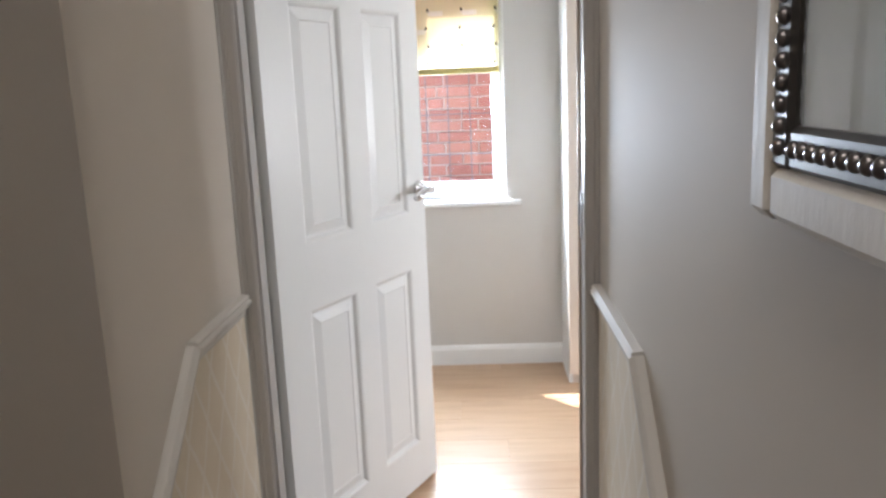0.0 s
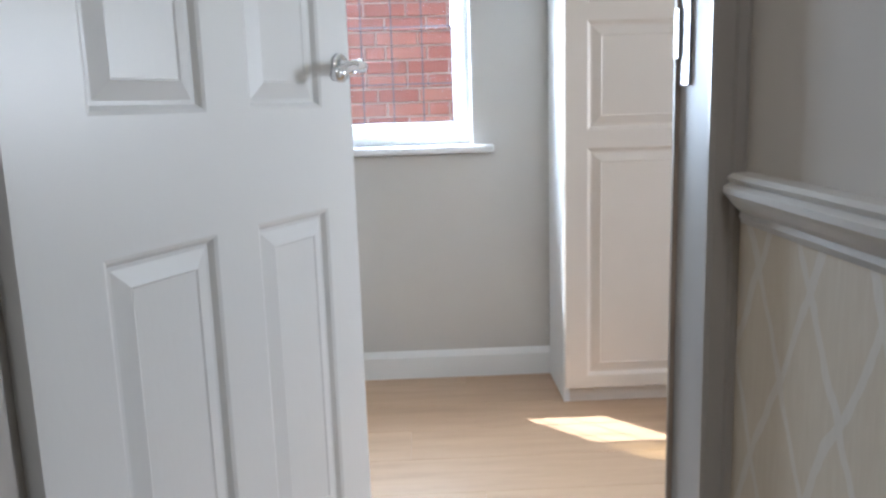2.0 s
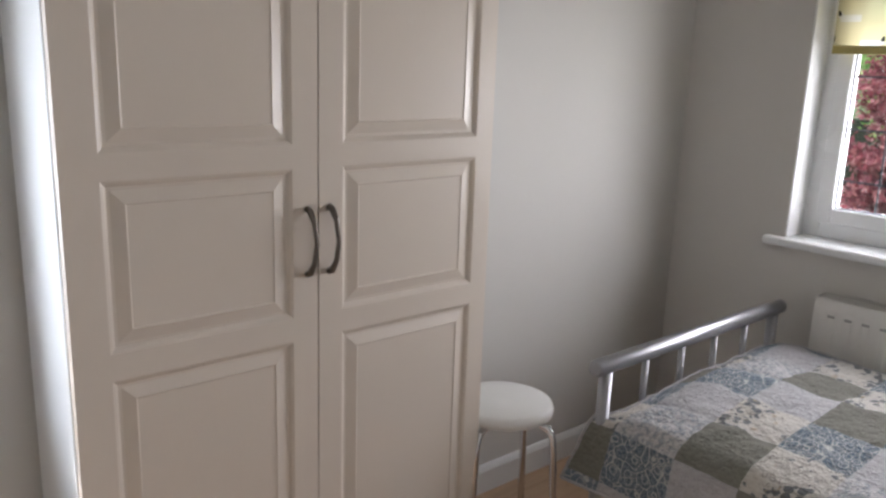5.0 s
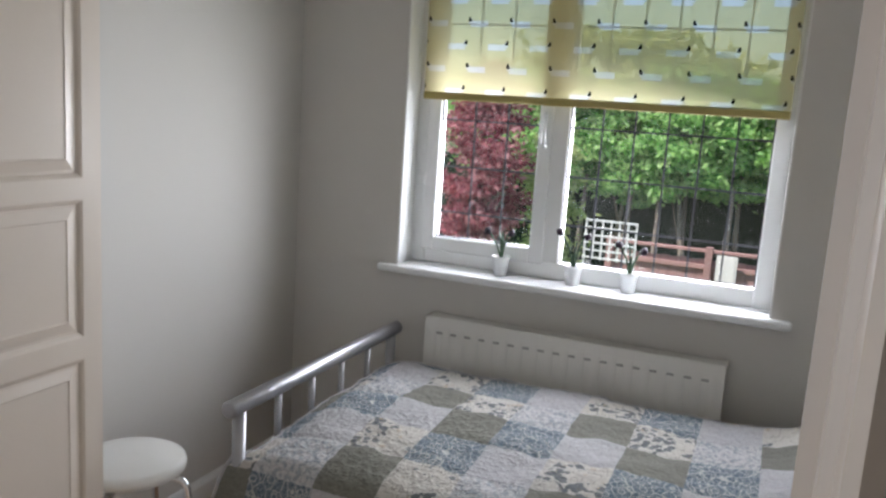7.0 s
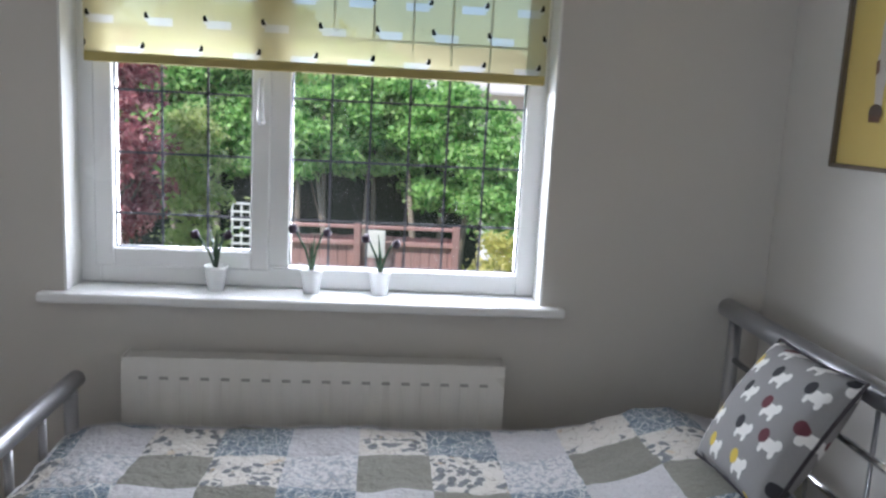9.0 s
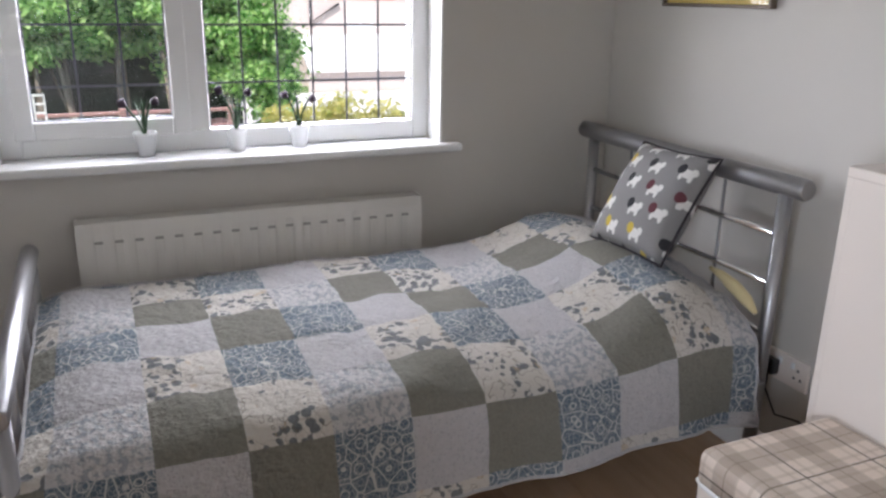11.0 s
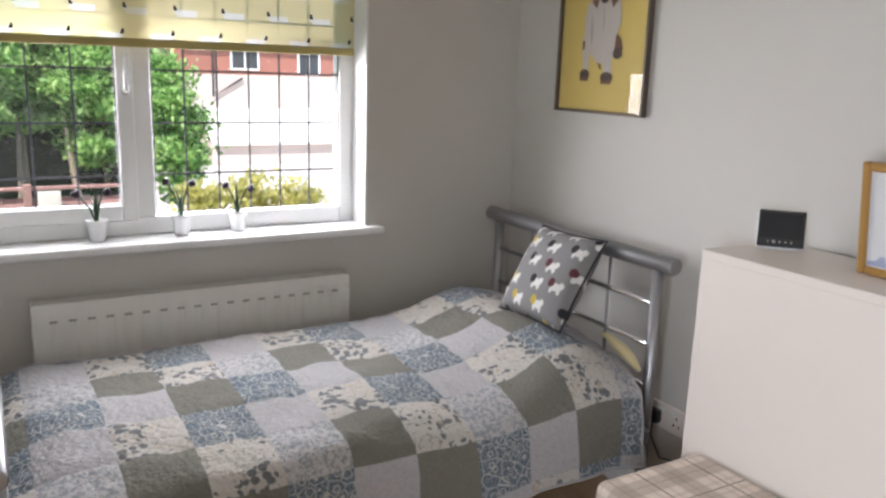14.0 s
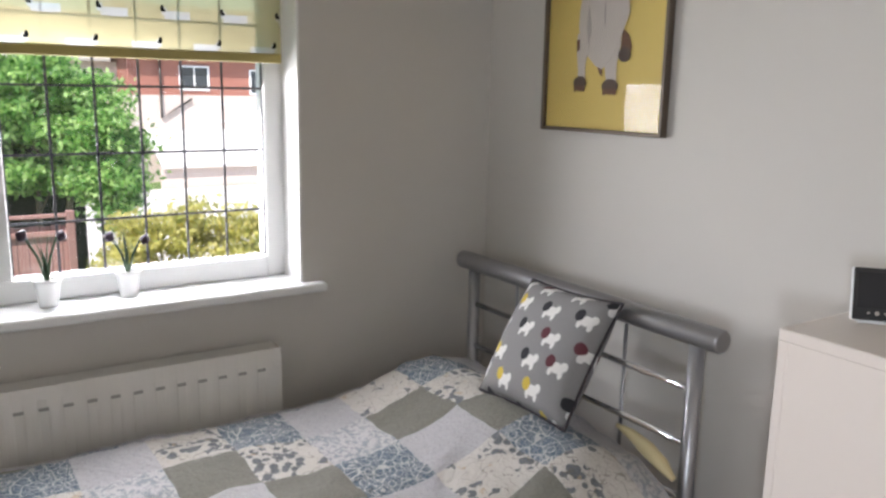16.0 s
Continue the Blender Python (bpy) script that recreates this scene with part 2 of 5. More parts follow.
T = 0.27
structure("wall_north", boxes((WEST - 0.1, NW["x0"], NORTH, NORTH + T, -0.3, CEIL + 0.1), (NW["x1"], EAST + T, NORTH, NORTH + T, -0.3, CEIL + 0.1),
          (NW["x0"], NW["x1"], NORTH, NORTH + T, -0.3, NW["z0"] - 0.03), (NW["x0"], NW["x1"], NORTH, NORTH + T, NW["z1"], CEIL + 0.1)), M["wall"])
structure("wall_east", boxes((EAST, EAST + T, SOUTH - 0.1, EW["y0"], -0.3, CEIL + 0.1), (EAST, EAST + T, EW["y1"], NORTH, -0.3, CEIL + 0.1),
          (EAST, EAST + T, EW["y0"], EW["y1"], -0.3, EW["z0"] - 0.03), (EAST, EAST + T, EW["y0"], EW["y1"], EW["z1"], CEIL + 0.1)), M["wall"])
structure("wall_south", box(0.45, EAST, SOUTH - 0.1, SOUTH, -0.3, CEIL + 0.1), M["wall"])
structure("wall_west", box(WEST - 0.1, WEST, DOOR_Y1, NORTH, -0.3, CEIL + 0.1), M["wall"])
structure("wall_door", boxes((WEST - 0.1, OPEN_L - 0.03, DOOR_Y0, DOOR_Y1, -0.3, CEIL + 0.1), (OPEN_R + 0.03, 0.45, DOOR_Y0, DOOR_Y1, -0.3, CEIL + 0.1), (OPEN_L - 0.03, OPEN_R + 0.03, DOOR_Y0, DOOR_Y1, OPEN_TOP + 0.03, CEIL + 0.1)), M["wall"])
structure("wall_hall_east", box(HALL_R, 0.45, -2.2, DOOR_Y0, -1.6, CEIL + 0.6), M["hall"])
structure("wall_hall_west", box(HALL_L - 0.1, HALL_L, 1.12, DOOR_Y0, -1.6, CEIL + 0.6), M["hall"])
# darker colour here stands in for the weak light on this face
structure("wall_hall_corner", box(-0.62, -0.478, -2.2, 1.12, -1.6, CEIL + 0.6), M["shaded_hall"])
structure("wall_hall_back", box(-0.62, 0.45, -2.3, -2.2, -1.6, CEIL + 0.6), M["hall"])
structure("ceiling", box(WEST - 0.1, EAST + T, SOUTH - 0.1, NORTH + T, CEIL + 0.1, CEIL + 0.2), M["ceiling"])
structure("ceiling_hall", box(-0.7, 0.45, -2.4, DOOR_Y0 + 0.05, CEIL + 0.6, CEIL + 0.7), M["ceiling"])

# skirting boards
SK = [(0, 0), (0.016, 0), (0.016, 0.075), (0.010, 0.088), (0.004, 0.095), (0, 0.095)]
structure("baseboard_north", extrude_profile(SK, (WEST, NORTH, 0), (EAST, NORTH, 0), (0, -1, 0)), M["gloss"])
structure("baseboard_east", extrude_profile(SK, (EAST, SOUTH, 0), (EAST, NORTH - 0.016, 0), (-1, 0, 0)), M["gloss"])
structure("baseboard_south", extrude_profile(SK, (0.45, SOUTH, 0), (EAST - 0.016, SOUTH, 0), (0, 1, 0)), M["gloss"])
structure("baseboard_west", extrude_profile(SK, (WEST, DOOR_Y1, 0), (WEST, NORTH - 0.016, 0), (1, 0, 0)), M["gloss"])

# ---- landing and stairs ----
structure("landing", box(HALL_L, HALL_R, 1.40, DOOR_Y1 - 0.02, -0.2, -0.002), M["carpet"])
for i in range(4):
    structure("stair_step", box(-0.478, HALL_R, 1.19 - 0.21 * i, 1.40 - 0.21 * i, -1.5, -0.19 * (i + 1)), M["carpet"])
structure("lower_landing", box(-0.478, HALL_R, -2.2, 0.56, -1.5, -0.80), M["carpet"])
structure("subfloor", box(WEST, EAST, SOUTH, NORTH, -0.3, -0.012), M["mortar"])
structure("threshold", box(OPEN_L, OPEN_R, DOOR_Y0 + 0.01, DOOR_Y1 + 0.012, -0.19, 0.004, bevel=0.003), M["chrome"])


# ---- door frame, dado rails and wallpaper ----
def architrave(name, y, face, mat):
    """A moulded surround on one face of the door wall; face is -1 or 1."""
    prof = [(0, 0), (0.057, 0), (0.057, 0.016), (0.044, 0.020), (0.040, 0.014), (0.030, 0.014), (0.026, 0.010), (0.006, 0.010), (0, 0.006)]
    bm = bmesh.new()
    for x, side in ((OPEN_L + 0.006, -1), (OPEN_R - 0.006, 1)):
        join(bm, extrude_profile([(p * (0.8 if face < 0 else 1), q) for p, q in prof], (x, y, 0), (x, y, OPEN_TOP + 0.055), (side, 0, 0), (0, face, 0)))
    join(bm, extrude_profile(prof, (OPEN_L - 0.05, y, OPEN_TOP - 0.004), (OPEN_R + 0.05, y, OPEN_TOP - 0.004), (0, 0, 1), (0, face * 1.06, 0)))
    structure(name, bm, mat)


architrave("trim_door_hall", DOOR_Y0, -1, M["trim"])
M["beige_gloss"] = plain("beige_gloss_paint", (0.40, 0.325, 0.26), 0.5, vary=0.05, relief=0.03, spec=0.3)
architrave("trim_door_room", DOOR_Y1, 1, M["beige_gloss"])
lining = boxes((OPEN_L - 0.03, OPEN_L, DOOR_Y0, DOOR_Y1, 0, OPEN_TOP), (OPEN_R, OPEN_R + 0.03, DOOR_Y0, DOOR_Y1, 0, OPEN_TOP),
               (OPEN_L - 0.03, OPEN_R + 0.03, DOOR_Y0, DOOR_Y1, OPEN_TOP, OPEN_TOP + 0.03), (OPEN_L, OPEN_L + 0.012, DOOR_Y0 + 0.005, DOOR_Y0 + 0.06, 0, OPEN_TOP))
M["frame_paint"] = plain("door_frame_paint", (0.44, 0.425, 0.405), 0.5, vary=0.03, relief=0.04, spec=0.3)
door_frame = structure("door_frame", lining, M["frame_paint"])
part("strike_plate", boxes((OPEN_R - 0.003, OPEN_R, 1.955, 1.987, 0.945, 1.06), (OPEN_R - 0.006, OPEN_R, 1.983, 2.0, 0.975, 1.03), bevel=0.001), M["steel"], door_frame, "dull steel strike plate")

DADO = [(0.82 * p, 0.64 * q) for p, q in [(0, -0.048), (0.006, -0.048), (0.010, -0.038), (0.008, -0.030), (0.017, -0.020), (0.024, -0.008), (0.030, 0.0), (0.030, 0.010), (0.022, 0.016), (0.026, 0.024), (0.020, 0.030), (0, 0.032)]]


def dado(name, x, across, knee):
    """A moulded dado rail: level over the landing, then down beside the stairs."""
    bm = extrude_profile(DADO, (x, DOOR_Y0 - 0.022, 0.838), (x, knee, 0.838), (across, 0, 0))
    join(bm, extrude_profile(DADO, (x, knee + 0.004, 0.839), (x, knee - 1.28, 0.839 - 1.17), (across, 0, 0), (0, -0.67, 0.74)))
    return structure(name, bm, M["dado"], "off-white moulded dado rail")


def paper(name, x, across, knee):
    """The papered part of the wall under the rail."""
    bm = bmesh.new()
    line = [(DOOR_Y0, -0.05), (DOOR_Y0, 0.815), (knee, 0.815), (knee - 1.28, 0.815 - 1.17), (knee - 1.28, -1.25), (1.0, -1.25), (1.35, -0.05)]
    a, b = [[bm.verts.new((x + o * across, y, z)) for y, z in line] for o in (0.0, 0.003)]
    bm.faces.new(a), bm.faces.new(b[::-1])
    for k in range(len(line)):
        bm.faces.new((a[k], a[(k + 1) % len(line)], b[(k + 1) % len(line)], b[k]))
    bmesh.ops.recalc_face_normals(bm, faces=bm.faces[:])
    return structure(name, bm, M["paper"])


dado("trim_dado_east", HALL_R, -1, 1.385), dado("trim_dado_west", HALL_L, 1, 1.505)
paper("wallpaper_east", HALL_R, -1, 1.385), paper("wallpaper_west", HALL_L, 1, 1.505)


# ---- door ----
def panel_face(bm, x0, x1, z0, z1, y, out, raise_=0.006, sink=0.011, lip=0.012, bev=0.032):
    """A raised-and-fielded panel inside a moulded recess; out is the sign of the face's outward y."""
    loops = []
    for inset, depth in ((0, 0), (lip * 0.5, -0.003), (lip, -sink), (lip + 0.006, -sink), (lip + bev, -sink + raise_ + 0.002), (lip + bev + 0.003, -sink + raise_)):
        loops.append([bm.verts.new((x, y + out * depth, z)) for x, z in ((x0 + inset, z0 + inset), (x1 - inset, z0 + inset), (x1 - inset, z1 - inset), (x0 + inset, z1 - inset))])
    for a, b in zip(loops, loops[1:]):
        for k in range(4):
            bm.faces.new((a[k], a[(k + 1) % 4], b[(k + 1) % 4], b[k]))
    bm.faces.new(loops[-1])


def leaf(bm, w, h, t, panels, both=True, z0=0.0, **kw):
    """A slab with framed panels in its faces; its front is at y = -t and its back at y = 0."""
    xs = sorted({0.0, w, *[p for r in panels for p in r[:2]]})
    zs = sorted({z0, h, *[p for r in panels for p in r[2:]]})
    for y, out in ((-t, -1), (0, 1)):
        for xa, xb in zip(xs, xs[1:]):
            for za, zb in zip(zs, zs[1:]):
                hole = any(r[0] - 1e-6 <= xa and xb <= r[1] + 1e-6 and r[2] - 1e-6 <= za and zb <= r[3] + 1e-6 for r in panels)
                if not hole or (out == 1 and not both):
                    bm.faces.new([bm.verts.new((x, y, z)) for x, z in ((xa, za), (xb, za), (xb, zb), (xa, zb))])
        if out == -1 or both:
            for r in panels:
                panel_face(bm, *r, y, out, **kw)
    for q in (((0, -t, z0), (0, 0, z0), (0, 0, h), (0, -t, h)), ((w, -t, z0), (w, 0, z0), (w, 0, h), (w, -t, h)), ((0, -t, h), (w, -t, h), (w, 0, h), (0, 0, h)), ((0, -t, z0), (w, -t, z0), (w, 0, z0), (0, 0, z0))):
        bm.faces.new([bm.verts.new(v) for v in q])
    bmesh.ops.remove_doubles(bm, verts=bm.verts[:], dist=1e-5)
    bmesh.ops.recalc_face_normals(bm, faces=bm.faces[:])


def lever_handle(parent, y, out):
    """A round rose and a curved lever on one face of the door."""
    x, z = 0.700, 1.004
    def turn(bm):
        bm.transform(Matrix.Translation((x, y, z)) @ Matrix.Rotation(radians(90 * out), 4, "X") @ Matrix.Scale(-1, 4, (0, 0, 1)))
        bmesh.ops.recalc_face_normals(bm, faces=bm.faces[:])
        return bm
    rose = part("rose", turn(lathe([(0.026, 0), (0.026, 0.006), (0.023, 0.009), (0.016, 0.010), (0.013, 0.012), (0.012, 0.03)], (0, 0, 0), 28)), M["chrome"], parent, "round chrome rose")
    s = out
    pts = [(x, y + s * 0.012, z), (x, y + s * 0.048, z), (x - 0.012, y + s * 0.056, z), (x - 0.04, y + s * 0.056, z + 0.002), (x - 0.06, y + s * 0.054, z - 0.003), (x - 0.082, y + s * 0.054, z - 0.013), (x - 0.102, y + s * 0.054, z - 0.017)]
    part("lever", tube(pts, [0.009, 0.0105, 0.012, 0.010, 0.009, 0.0125, 0.010], 14), M["chrome"], parent, "curved chrome lever", smooth=True)


DOOR_M = pose(-0.4795, 1.9865, 0, 0, 0, 63.5)
door = tagged(new("door_1"), "white gloss six-panel door standing open into the bedroom", "door", "", "structure")
door.matrix_world = DOOR_M
BASE[door] = Vector((0, 0, 0))
bm = bmesh.new()
leaf(bm, 0.737, 1.985, 0.035, [(0.12, 0.334, 0.16, 0.752), (0.432, 0.638, 0.16, 0.752), (0.12, 0.334, 0.932, 1.542), (0.432, 0.638, 0.932, 1.542), (0.12, 0.334, 1.64, 1.87), (0.432, 0.638, 1.64, 1.87)], z0=0.008)
M["door"] = plain("white_door_gloss", (0.68, 0.68, 0.665), 0.3, spec=0.4, vary=0.015, fine=90, relief=0.05, stretch=(1, 1, 0.3))
part("door_leaf", bm, M["door"], door)
lever_handle(door, -0.035, -1), lever_handle(door, 0.0, 1)
for z in (0.22, 1.02, 1.74):
    part("hinge", tube([(-0.004, 0.004, z), (-0.004, 0.004, z + 0.09)], 0.006, 10), M["chrome"], door, "chrome butt hinge")


# ---- windows ----
def lead_bar(name, a, b, parent, mat="lead", w=0.0032):
    a, b = Vector(a), Vector(b)
    lo, hi = [min(p, q) for p, q in zip(a, b)], [max(p, q) for p, q in zip(a, b)]
    pad = [0.0 if q - p > 0.02 else w for p, q in zip(lo, hi)]
    pad[1 if abs(a.y - NORTH) < 0.2 and abs(a.y - b.y) < 1e-6 and a.x < 1 else 0] = 0.0012
    part(name, box(lo[0] - pad[0], hi[0] + pad[0], lo[1] - pad[1], hi[1] + pad[1], lo[2] - pad[2], hi[2] + pad[2]), M[mat], parent)


def sill(name, bm):
    bmesh.ops.bevel(bm, geom=bm.edges[:], offset=0.009, segments=3, affect="EDGES", profile=0.5)
    return structure(name, bm, M["pvc"], "white gloss window board")


def ring(x0, x1, z0, z1, w, y0, y1, bevel=0.004):
    """A rectangular frame in the xz plane."""
    return boxes((x0, x0 + w, y0, y1, z0, z1), (x1 - w, x1, y0, y1, z0, z1), (x0 + w, x1 - w, y0, y1, z0, z0 + w), (x0 + w, x1 - w, y0, y1, z1 - w, z1), bevel=bevel)


def xz_to_east(bm, x):
    """Turns geometry made in the xz plane so that its x runs along the world's y on the east wall."""
    bm.transform(Matrix(((0, 1, 0, x), (1, 0, 0, 0), (0, 0, 1, 0), (0, 0, 0, 1))))
    bmesh.ops.recalc_face_normals(bm, faces=bm.faces[:])
    return bm


def gasket(x0, x1, z0, z1, y):
    return ring(x0, x1, z0, z1, 0.004, y - 0.004, y, bevel=0)


# north window: one casement with leaded panes
n0, n1, nz0, nz1 = NW["x0"], NW["x1"], NW["z0"], NW["z1"]
structure("reveal_north", boxes((n0, n0 + 0.006, NORTH + 0.002, NORTH + 0.10, nz0, nz1), (n1 - 0.006, n1, NORTH + 0.002, NORTH + 0.10, nz0, nz1), (n0, n1, NORTH + 0.002, NORTH + 0.10, nz1 - 0.006, nz1)), M["gloss"])
sill("sill_north", box(n0 - 0.06, n1 + 0.065, NORTH - 0.035, NORTH + 0.001, nz0 - 0.026, nz0))
structure("sill_north_inner", box(n0, n1, NORTH, NORTH + 0.13, nz0 - 0.026, nz0 - 0.0005), M["pvc"])
win_n = tagged(part("window_1", ring(n0, n1, nz0, nz1, 0.035, NORTH + 0.085, NORTH + 0.15), M["pvc"], None, "white plastic window with leaded panes"), kind="structure")
part("casement", ring(n0 + 0.03, n1 - 0.014, nz0 + 0.03, nz1 - 0.03, 0.045, NORTH + 0.078, NORTH + 0.14), M["pvc"], win_n)
ga, gb, gc, gd = n0 + 0.075, n1 - 0.059, nz0 + 0.075, nz1 - 0.075
part("gasket", gasket(ga, gb, gc, gd, NORTH + 0.10), M["lead"], win_n)
part("pane", box(ga, gb, NORTH + 0.115, NORTH + 0.12, gc, gd), M["glass"], win_n).visible_shadow = False
for i in range(1, 4):
    lead_bar("lead_strip", (ga + (gb - ga) * i / 4 + 0.0, NORTH + 0.113, gc), (ga + (gb - ga) * i / 4, NORTH + 0.113, gd), win_n, "pale_lead", 0.0022)
for k in range(6):
    z = 1.002 + 0.188 * k
    if z < gd:
        lead_bar("lead_strip", (ga, NORTH + 0.113, z), (gb, NORTH + 0.113, z), win_n, "pale_lead", 0.0022)
part("window_handle", tube([(n1 - 0.055, NORTH + 0.075, 1.19), (n1 - 0.055, NORTH + 0.058, 1.20), (n1 - 0.055, NORTH + 0.05, 1.26), (n1 - 0.055, NORTH + 0.052, 1.32)], [0.008, 0.009, 0.008, 0.006], 8), M["pvc"], win_n)

# east window: an opening casement beside a fixed pane
e0, e1, ez0, ez1 = EW["y0"], EW["y1"], EW["z0"], EW["z1"]
structure("reveal_east", boxes((EAST + 0.002, EAST + 0.12, e0, e0 + 0.006, ez0, ez1), (EAST + 0.002, EAST + 0.12, e1 - 0.006, e1, ez0, ez1), (EAST + 0.002, EAST + 0.12, e0, e1, ez1 - 0.006, ez1)), M["gloss"])
sill("sill_east", box(EAST - 0.04, EAST + 0.001, e0 - 0.062, e1 + 0.062, ez0 - 0.028, ez0))
structure("sill_east_inner", box(EAST, EAST + 0.14, e0, e1, ez0 - 0.028, ez0 - 0.0005), M["pvc"])
FX = EAST + 0.115
MULL = 2.752
bm = ring(e0, e1, ez0, ez1, 0.06, 0, 0.065)
add_box(bm, MULL - 0.034, MULL + 0.034, 0.0, 0.065, ez0 + 0.06, ez1 - 0.06, bevel=0.004)
win_e = tagged(part("window_2", xz_to_east(bm, FX), M["pvc"], None, "wide white plastic window with leaded panes"), kind="structure")
c0, c1, cz0, cz1 = MULL + 0.022, e1 - 0.045, ez0 + 0.05, ez1 - 0.05
part("casement", xz_to_east(ring(c0, c1, cz0, cz1, 0.052, -0.008, 0.05), FX), M["pvc"], win_e)
part("window_handle", tube([(FX - 0.008, c0 + 0.024, 1.30), (FX - 0.03, c0 + 0.024, 1.31), (FX - 0.036, c0 + 0.024, 1.36), (FX - 0.034, c0 + 0.024, 1.42)], [0.011, 0.010, 0.008, 0.007], 8), M["pvc"], win_e)
for p0, p1, q0, q1, cols in ((c0 + 0.052, c1 - 0.052, cz0 + 0.052, cz1 - 0.052, 3), (e0 + 0.06, MULL - 0.034, ez0 + 0.065, ez1 - 0.06, 6)):
    part("pane", box(FX + 0.03, FX + 0.034, p0, p1, q0, q1), M["glass"], win_e).visible_shadow = False
    part("gasket", xz_to_east(gasket(p0, p1, q0, q1, 0.016), FX), M["lead"], win_e)
    for i in range(1, cols):
        y = p0 + (p1 - p0) * i / cols
        lead_bar("lead_strip", (FX + 0.027, y, q0), (FX + 0.027, y, q1), win_e)
    for k in range(7):
        z = 1.027 + 0.172 * k
        if z < q1:
            lead_bar("lead_strip", (FX + 0.027, p0, z), (FX + 0.027, p1, z), win_e)


# ---- patterned cloths ----
def cell(n, l, u, v, w, h):
    """Half-dropped cells: place within the cell (-0.5 to 0.5) and a random value for each."""
    row = math_node(n, l, "FLOOR", math_node(n, l, "DIVIDE", v, h))
    uu = math_node(n, l, "ADD", math_node(n, l, "DIVIDE", u, w), math_node(n, l, "MULTIPLY", math_node(n, l, "MODULO", row, 2.0), 0.5))
    fu = math_node(n, l, "SUBTRACT", math_node(n, l, "FRACT", uu), 0.5)
    fv = math_node(n, l, "SUBTRACT", math_node(n, l, "FRACT", math_node(n, l, "DIVIDE", v, h)), 0.5)
    wn, c = n.new("ShaderNodeTexWhiteNoise"), n.new("ShaderNodeCombineXYZ")
    wn.noise_dimensions = "3D"
    l.new(math_node(n, l, "FLOOR", uu), c.inputs[0]), l.new(row, c.inputs[1])
    l.new(c.outputs[0], wn.inputs["Vector"])
    return fu, fv, wn.outputs["Value"]


def blob(n, l, fu, fv, a, b, ra, rb, square=False):
    x = math_node(n, l, "ABSOLUTE", math_node(n, l, "DIVIDE", math_node(n, l, "SUBTRACT", fu, a), ra))
    y = math_node(n, l, "ABSOLUTE", math_node(n, l, "DIVIDE", math_node(n, l, "SUBTRACT", fv, b), rb))
    d = math_node(n, l, "MAXIMUM", x, y) if square else math_node(n, l, "ADD", math_node(n, l, "MULTIPLY", x, x), math_node(n, l, "MULTIPLY", y, y))
    return math_node(n, l, "LESS_THAN", d, 1.0)


def blind_mat(name, axis):
    m, n, l, b = nodes_of(name)
    s = n.new("ShaderNodeSeparateXYZ")
    l.new(n.new("ShaderNodeTexCoord").outputs["Object"], s.inputs[0])
    u = math_node(n, l, "ADD", s.outputs[axis], 20.0)
    v = math_node(n, l, "ADD", s.outputs[2], 20.0)
    fu, fv, r = cell(n, l, u, v, 0.153, 0.079)
    sgn = 1 if axis == 0 else -1
    turned = math_node(n, l, "MODULO", math_node(n, l, "FLOOR", math_node(n, l, "DIVIDE", v, 0.079)), 2.0)
    fu = math_node(n, l, "MULTIPLY", fu, math_node(n, l, "SUBTRACT", sgn, math_node(n, l, "MULTIPLY", turned, 2.0 * sgn)))
    white = math_node(n, l, "MAXIMUM", blob(n, l, fu, fv, 0.02, -0.08, 0.21, 0.13, True), blob(n, l, fu, fv, -0.20, 0.04, 0.05, 0.13))
    dark = math_node(n, l, "MAXIMUM", blob(n, l, fu, fv, -0.225, 0.12, 0.030, 0.11), blob(n, l, fu, fv, -0.19, 0.06, 0.018, 0.05))
    weave = noise_tex(n, l, coords(n, l, (1, 1, 1)), 350, 2)
    c = mixed(n, l, weave, (0.82, 0.785, 0.60), (0.87, 0.835, 0.67))
    c = mixed(n, l, white, c, (0.92, 0.92, 0.92))
    c = mixed(n, l, dark, c, (0.03, 0.03, 0.035))
    l.new(c, b.inputs["Base Color"])
    b.inputs["Roughness"].default_value = 0.85
    t, x = n.new("ShaderNodeBsdfTranslucent"), n.new("ShaderNodeMixShader")
    l.new(c, t.inputs[0])
    x.inputs[0].default_value = 0.75
    clear, y = n.new("ShaderNodeBsdfTransparent"), n.new("ShaderNodeMixShader")
    l.new(mixed(n, l, dark, mixed(n, l, white, (0.98, 0.92, 0.70), (1.0, 1.0, 1.0)), (0.0, 0.0, 0.0)), clear.inputs[0])
    y.inputs[0].default_value = 0.56
    l.new(b.outputs[0], x.inputs[1]), l.new(t.outputs[0], x.inputs[2])
    l.new(x.outputs[0], y.inputs[1]), l.new(clear.outputs[0], y.inputs[2])
    l.new(y.outputs[0], n["Material Output"].inputs[0])
    return m


M["oak"] = plain("olive_hem", (0.40, 0.33, 0.11), 0.6, vary=0.1, stretch=(1, 1, 8))


